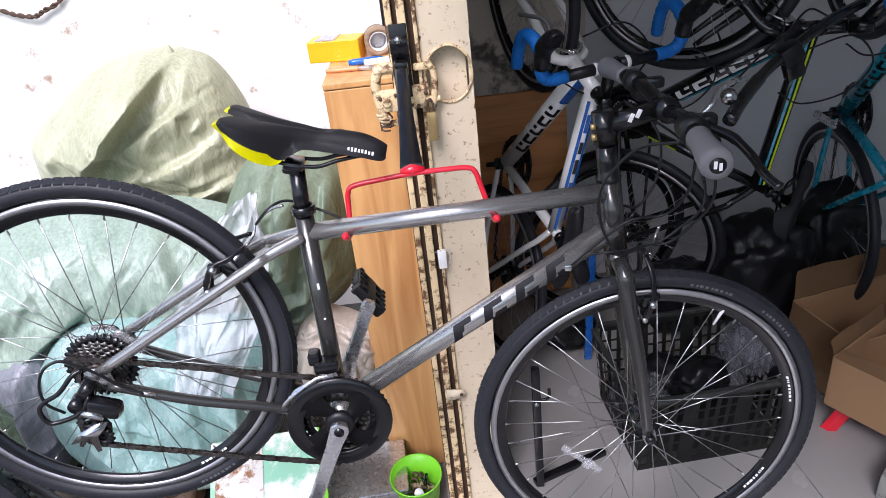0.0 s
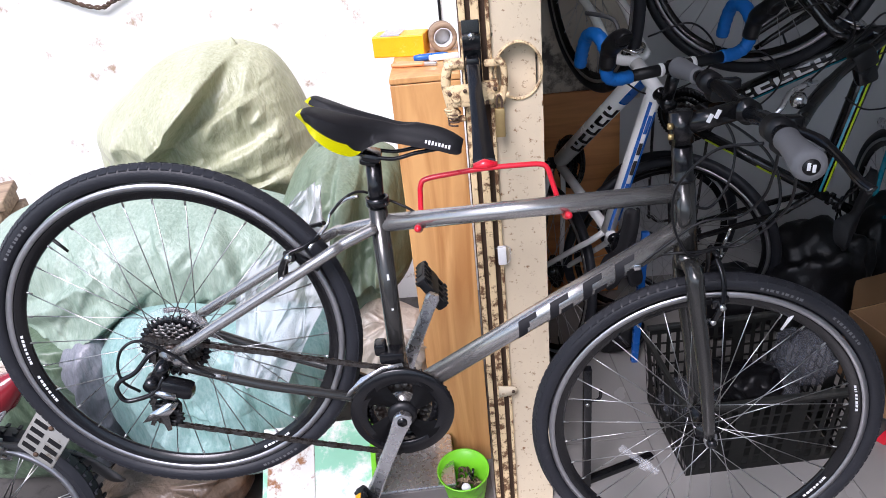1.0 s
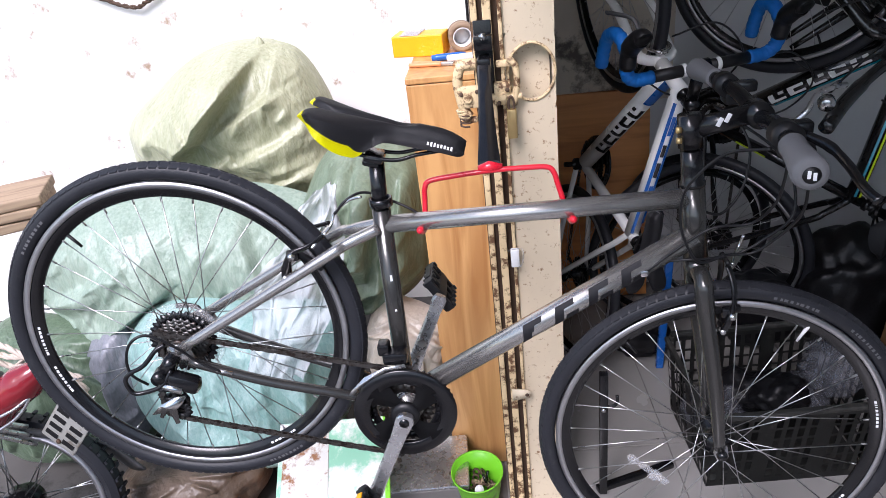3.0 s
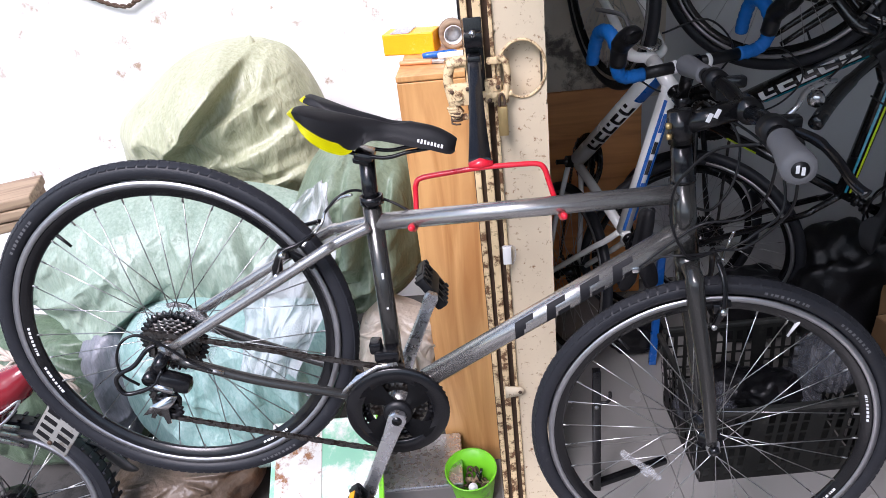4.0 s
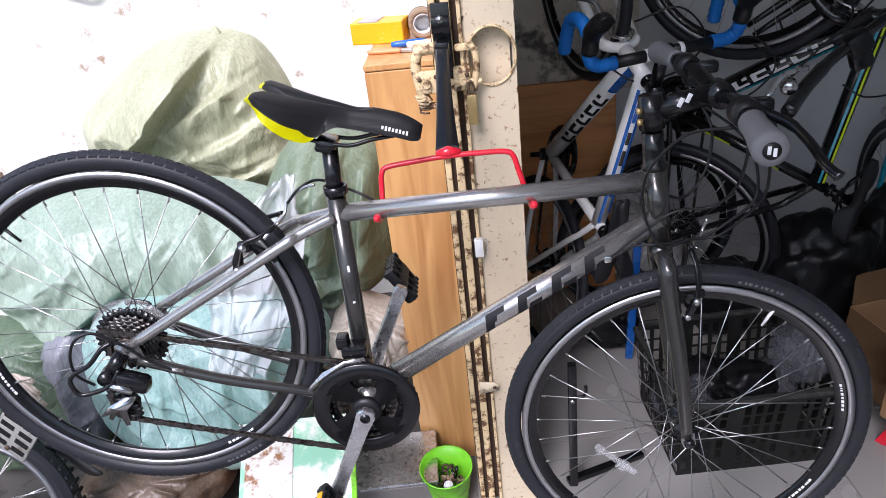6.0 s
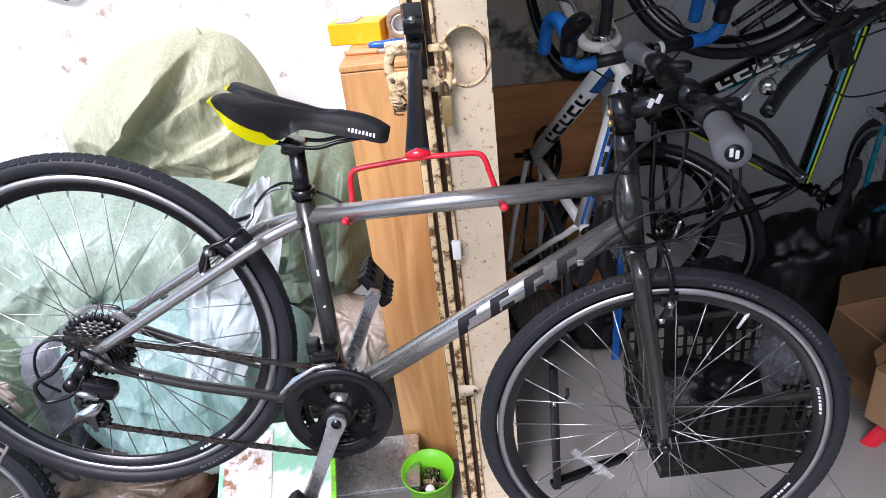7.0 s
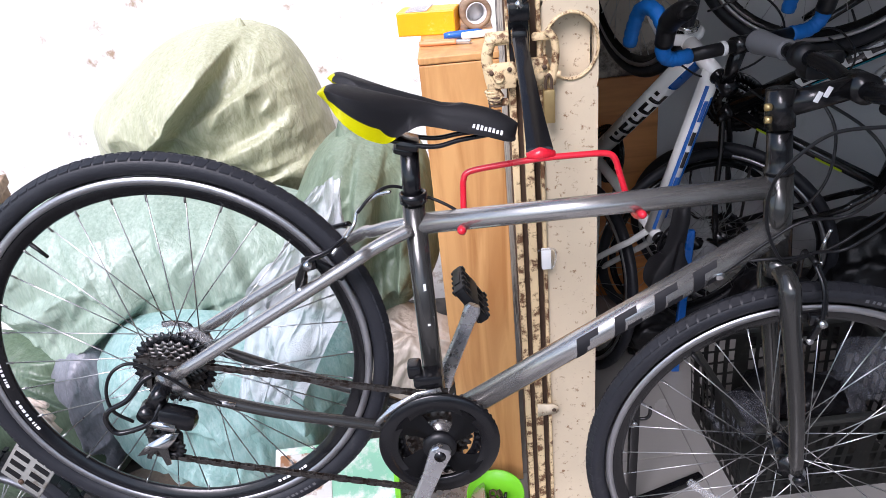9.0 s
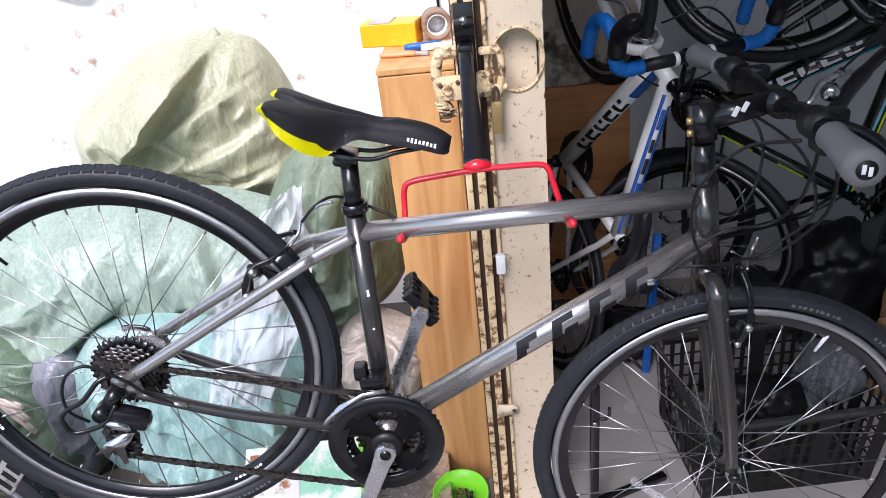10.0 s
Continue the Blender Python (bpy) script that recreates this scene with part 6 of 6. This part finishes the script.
    part("tail_trim", sweep(bmesh.new(), smooth_path([(0.02, -0.10, 0.570), (0.10, -0.105, 0.610), (0.20, -0.10, 0.640), (0.245, -0.09, 0.660), (0.20, -0.10, 0.615), (0.10, -0.105, 0.575), (0.03, -0.10, 0.560)], 6), 0.004, 8), "alloy", s, "bent chrome trim")
    for i in range(6):
        r = 0.10 + 0.012 * i
        pts = [(-0.20 + r * math.cos(a * 0.2244), -0.16 - 0.010 * i, 0.30 + r * math.sin(a * 0.2244)) for a in range(28)]
        part("cable_coil", sweep(bmesh.new(), pts, 0.006, 7, True), "black_plastic", s)
    for i in range(3):
        part("grab_rail", sweep(bmesh.new(), smooth_path([(-0.25, -0.08 + 0.03 * i, 0.70 - 0.03 * i), (-0.02, -0.11 + 0.03 * i, 0.655 - 0.02 * i), (0.12, -0.07, 0.60 - 0.02 * i), (0.17, -0.02, 0.53 - 0.03 * i)], 6), 0.006, 8), "alloy", s)
    for i in range(3):
        pts = smooth_path([(-1.66 + 0.03 * i, 1.50, 0.66 - 0.03 * i), (-1.48, 1.46 - 0.02 * i, 0.62 + 0.02 * i), (-1.38, 1.42, 0.655 - 0.035 * i), (-1.28, 1.40, 0.60 + 0.02 * i), (-1.18, 1.40, 0.55 - 0.04 * i)], 8)
        bm = bmesh.new()
        for ph in (0, 2.094, 4.189):
            tw = [q + Vector((0, 0.0045 * math.cos(j * 0.9 + ph), 0.0045 * math.sin(j * 0.9 + ph))) for j, q in enumerate(pts)]
            sweep(bm, tw, 0.0048, 7)
        tagged(part("rope", bm, "rope", None), "pale twisted rope slung over the scooter", "rope", "ropes")


MAT["rust_white"] = pbr("white_enamel_rusted", (0.72, 0.70, 0.64), 0.5, 0, 0.06, 9, 0.15, dirt=(0.30, 0.13, 0.05), amount=0.45, dscale=18)
MAT["case_grey"] = pbr("dull_grey_metal", (0.20, 0.19, 0.18), 0.5, 0.4, 0.15, 10, 0.1)
MAT["plate_white"] = pbr("dirty_plate_white", (0.24, 0.24, 0.22), 0.5, 0, 0.10, 20, dirt=(0.12, 0.10, 0.08), amount=0.42, dscale=14)
MAT["dark_red"] = pbr("dark_red_gloss", (0.22, 0.012, 0.02), 0.2, 0, 0.1, 10, coat=0.5)
MAT["rope"] = pbr("rope_fibre", (0.58, 0.50, 0.42), 0.85, 0, 0.2, 60, 0.3)
low_clutter()


# ---- wires on the back wall ----
def wall_wires():
    w = part("wall_cable", sweep(bmesh.new(), smooth_path([(-0.118, 2.590, 1.62), (-0.119, 2.588, 1.40), (-0.120, 2.590, 1.15), (-0.122, 2.592, 0.90)], 6), 0.005, 8), "black_plastic", None)
    tagged(w, "thin black cable running down the plaster", "cable")
    pts = smooth_path([(-1.52, 2.585, 1.400), (-1.427, 2.58, 1.360), (-1.376, 2.578, 1.339), (-1.321, 2.578, 1.329), (-1.285, 2.580, 1.344), (-1.228, 2.585, 1.366), (-1.16, 2.592, 1.43)], 8)
    bm = bmesh.new()
    for ph in (0, 3.1416):
        sweep(bm, [q + Vector((0, 0.005 * math.cos(j * 0.8 + ph), 0.005 * math.sin(j * 0.8 + ph))) for j, q in enumerate(pts)], 0.0045, 7)
    tagged(part("wall_wire", bm, "dark_rust", None), "dark twisted wire slung on the plaster", "wire")


wall_wires()


# ---- dim shop clutter ----
def shop_clutter():
    # scrap in the bowl
    bs = thing("scrap_parts", pose(-0.150, 1.420, 0.075), "small rusty metal parts heaped in a bowl", "scrap")
    random.seed(5)
    for i in range(22):
        a, r = random.uniform(0, 6.28), random.uniform(0, 0.042)
        c = (r * math.cos(a), r * math.sin(a), random.uniform(0, 0.03))
        if i % 3 == 0:
            bm = lathe(bmesh.new(), [(0.006, -0.003), (0.011, -0.003), (0.011, 0.003), (0.006, 0.003)], 14)
        elif i % 3 == 1:
            bm = tube(bmesh.new(), (-0.016, 0, 0), (0.016, 0, 0), 0.004, n=8)
        else:
            bm = box(bmesh.new(), (0, 0, 0), (0.026, 0.012, 0.009), 0.002)
        part("scrap_piece", bm, ("dark_rust", "black_metal", "grey_plank")[i % 3], bs, at=pose(*c, *[random.uniform(-70, 70) for _ in range(3)]))
    cap = thing("bottle_cap", pose(-0.145, 1.375, 0.115, 40), "small white round cap in a bowl", "cap")
    part("cap_disc", lathe(bmesh.new(), [(0.0, 0.0), (0.012, 0.0), (0.013, 0.004), (0.013, 0.008), (0.0, 0.010)], 24, False), "white_print", cap, at=Matrix.Rotation(radians(90), 4, "X"))
    # things in the crate
    random.seed(8)
    for i in range(4):
        c = (0.56 + 0.09 * i, 1.64 + 0.05 * (i % 2), 0.15 + 0.02 * (i % 3))
        bm = bmesh.new()
        bmesh.ops.create_icosphere(bm, subdivisions=4, radius=1)
        for v in bm.verts:
            n = noise.noise(v.co * 2.0 + Vector((i * 9, 0, 0))) * 0.35 + noise.noise(v.co * 6 + Vector((0, i * 9, 0))) * 0.18
            v.co *= 1 + n
            v.co = Vector((v.co.x * 0.085, v.co.y * 0.07, v.co.z * 0.06))
        tagged(part("plastic_bag", bm, "bag_film" if i in (0, 3) else "dark_cloth", None, at=pose(*c)), "crumpled plastic bag in the black crate", "bag", "bags in the crate")
    bag = (0.90, 1.66, 0.27)
    bm = bmesh.new()
    bmesh.ops.create_icosphere(bm, subdivisions=4, radius=1)
    for v in bm.verts:
        v.co *= 1 + 0.3 * noise.noise(v.co * 1.8) + 0.2 * noise.noise(v.co * 5)
        v.co = Vector((v.co.x * 0.085, v.co.y * 0.08, v.co.z * 0.085))
    tagged(part("plastic_bag", bm, "bag_film", None, at=pose(*bag)), "clear crumpled plastic bag on the crate", "bag", "bags in the crate")
    # black rucksack heap
    for i, (c, s) in enumerate((((1.14, 2.10, 0.23), (0.17, 0.13, 0.23)), ((1.42, 2.16, 0.25), (0.15, 0.12, 0.25)), ((0.43, 2.12, 0.09), (0.10, 0.08, 0.09)), ((0.86, 2.16, 0.14), (0.14, 0.10, 0.14)))):
        bm = bmesh.new()
        bmesh.ops.create_icosphere(bm, subdivisions=5, radius=1)
        for v in bm.verts:
            p = v.co.copy()
            k = 1 + 0.22 * noise.noise(p * 1.5 + Vector((i * 5, 3, 1))) + 0.10 * noise.noise(p * 4 + Vector((i * 5, 0, 7)))
            v.co = Vector([math.copysign(abs(p[j]) ** 0.8, p[j]) * s[j] * k for j in range(3)])
        tagged(part("black_bag", bm, "dark_cloth", None, at=pose(*c)), "slumped black bag on the shop floor", "bag", "black bags")
    # blue post
    bp = thing("blue_post", pose(0.485, 2.02, 0.0, -4, 3), "blue painted steel post behind the crate", "post")
    part("post", box(bmesh.new(), (0, 0, 0.26), (0.026, 0.020, 0.52), 0.004), "bike_blue", bp, smooth=False)
    # red stool
    st = thing("stool", pose(1.275, 1.515, 0.0, 0, 0, 31), "low red plastic stool under a cardboard box", "stool")
    part("stool_top", box(bmesh.new(), (0, 0, 0.099), (0.20, 0.20, 0.024), 0.008), "red", st)
    for sx in (-1, 1):
        for sy in (-1, 1):
            bm = bmesh.new()
            rows = [[bm.verts.new((sx * (0.076 + 0.030 * k + 0.020 * px), sy * (0.076 + 0.030 * k + 0.020 * py), 0.092 * (1 - k))) for px, py in ((-1, -1), (0.2, -1), (1, -0.2), (1, 1), (-0.2, 1), (-1, 0.2))] for k in (0.0, 0.35, 0.7, 1.0)]
            for r0, r1 in zip(rows, rows[1:]):
                bridge(bm, r0, r1)
            bm.faces.new(rows[0])
            bm.faces.new(rows[-1][::-1])
            bmesh.ops.recalc_face_normals(bm, faces=bm.faces[:])
            part("leg", bm, "red", st)
    # white cabinet at the edge
    w = thing("white_case", pose(1.25, 1.30, 0.0, 0, 0, 40), "off-white worn metal case on the tiles", "case")
    part("case_shell", box(bmesh.new(), (0, 0, 0.045), (0.26, 0.16, 0.09), 0.010), "plate_white", w)
    part("case_handle", sweep(bmesh.new(), smooth_path([(-0.05, -0.02, 0.092), (-0.04, -0.02, 0.106), (0.04, -0.02, 0.106), (0.05, -0.02, 0.092)], 5), 0.004, 8), "black_plastic", w)
    # coils of black cable and loops hanging among the bicycles
    random.seed(11)
    for i in range(5):
        x, y, z = 0.42 + 0.20 * i, 1.80 + 0.05 * (i % 3), 1.12 - 0.10 * (i % 2)
        pts = [(x, y, z + 0.10), (x + 0.10, y - 0.03, z + 0.13), (x + 0.17, y - 0.02, z + 0.05), (x + 0.12, y, z - 0.03), (x + 0.02, y + 0.03, z - 0.06), (x - 0.05, y + 0.03, z - 0.02)]
        tagged(part("brake_cable", sweep(bmesh.new(), smooth_path(pts, 7), 0.0025, 7), "black_plastic", None), "thin black brake cable looping from handlebars", "cable", "loose cables")
    # spare cranks and forks hung under the ceiling
    ck = thing("spare_crankset", pose(1.06, 2.20, 1.235, 8, 20, 6), "black crankset hung among the bicycles", "crankset")
    part("chainring", gear(bmesh.new(), 46, 0.092, 0.005, -0.002, 0.002, 0.072), "black_metal", ck)
    part("chainring", gear(bmesh.new(), 36, 0.070, 0.005, 0.006, 0.009, 0.052), "black_metal", ck)
    for i in range(4):
        part("spider_arm", box(bmesh.new(), (0.042, 0, 0), (0.076, 0.008, 0.020), 0.003), "black_metal", ck, at=Matrix.Rotation(radians(90 * i + 20), 4, "Y"))
    part("crank_arm", sweep(bmesh.new(), [(0, -0.02, 0), (0.02, -0.02, -0.008), (-0.165, -0.03, -0.065)], [0.018, 0.016, 0.012], 12, flat=0.6), "black_metal", ck)
    part("pedal", box(bmesh.new(), (-0.168, -0.075, -0.066), (0.060, 0.080, 0.022), 0.006), "black_plastic", ck)
    for i, (x, z) in enumerate(((1.22, 1.235), (1.36, 1.27))):
        fk = thing("spare_fork", pose(x, 2.32, z, 10, 58 + 14 * i, 0), "dark unpainted fork hung under the ceiling", "fork", "spare forks")
        part("steerer", tube(bmesh.new(), (0, 0, 0), (0, 0, 0.16), 0.0145, n=16), "black_metal", fk)
        for sy in (-1, 1):
            part("fork_leg", sweep(bmesh.new(), smooth_path([(0, 0, 0.0), (0, sy * 0.035, -0.02), (0.004, sy * 0.048, -0.10), (0.02, sy * 0.05, -0.36)], 6), [0.016] * 12 + [0.016 - 0.0012 * k for k in range(7)], 12), "bike_black", fk)
    # lone wheel behind the bicycles
    t = thing("loose_wheelset", pose(0.595, 2.27, 0.36, 6, 0, 12), "spare black bicycle wheel leaning in the dim shop", "bicycle wheel")
    wheel("rim", t, Matrix(), 0.045, band=False)


shop_clutter()
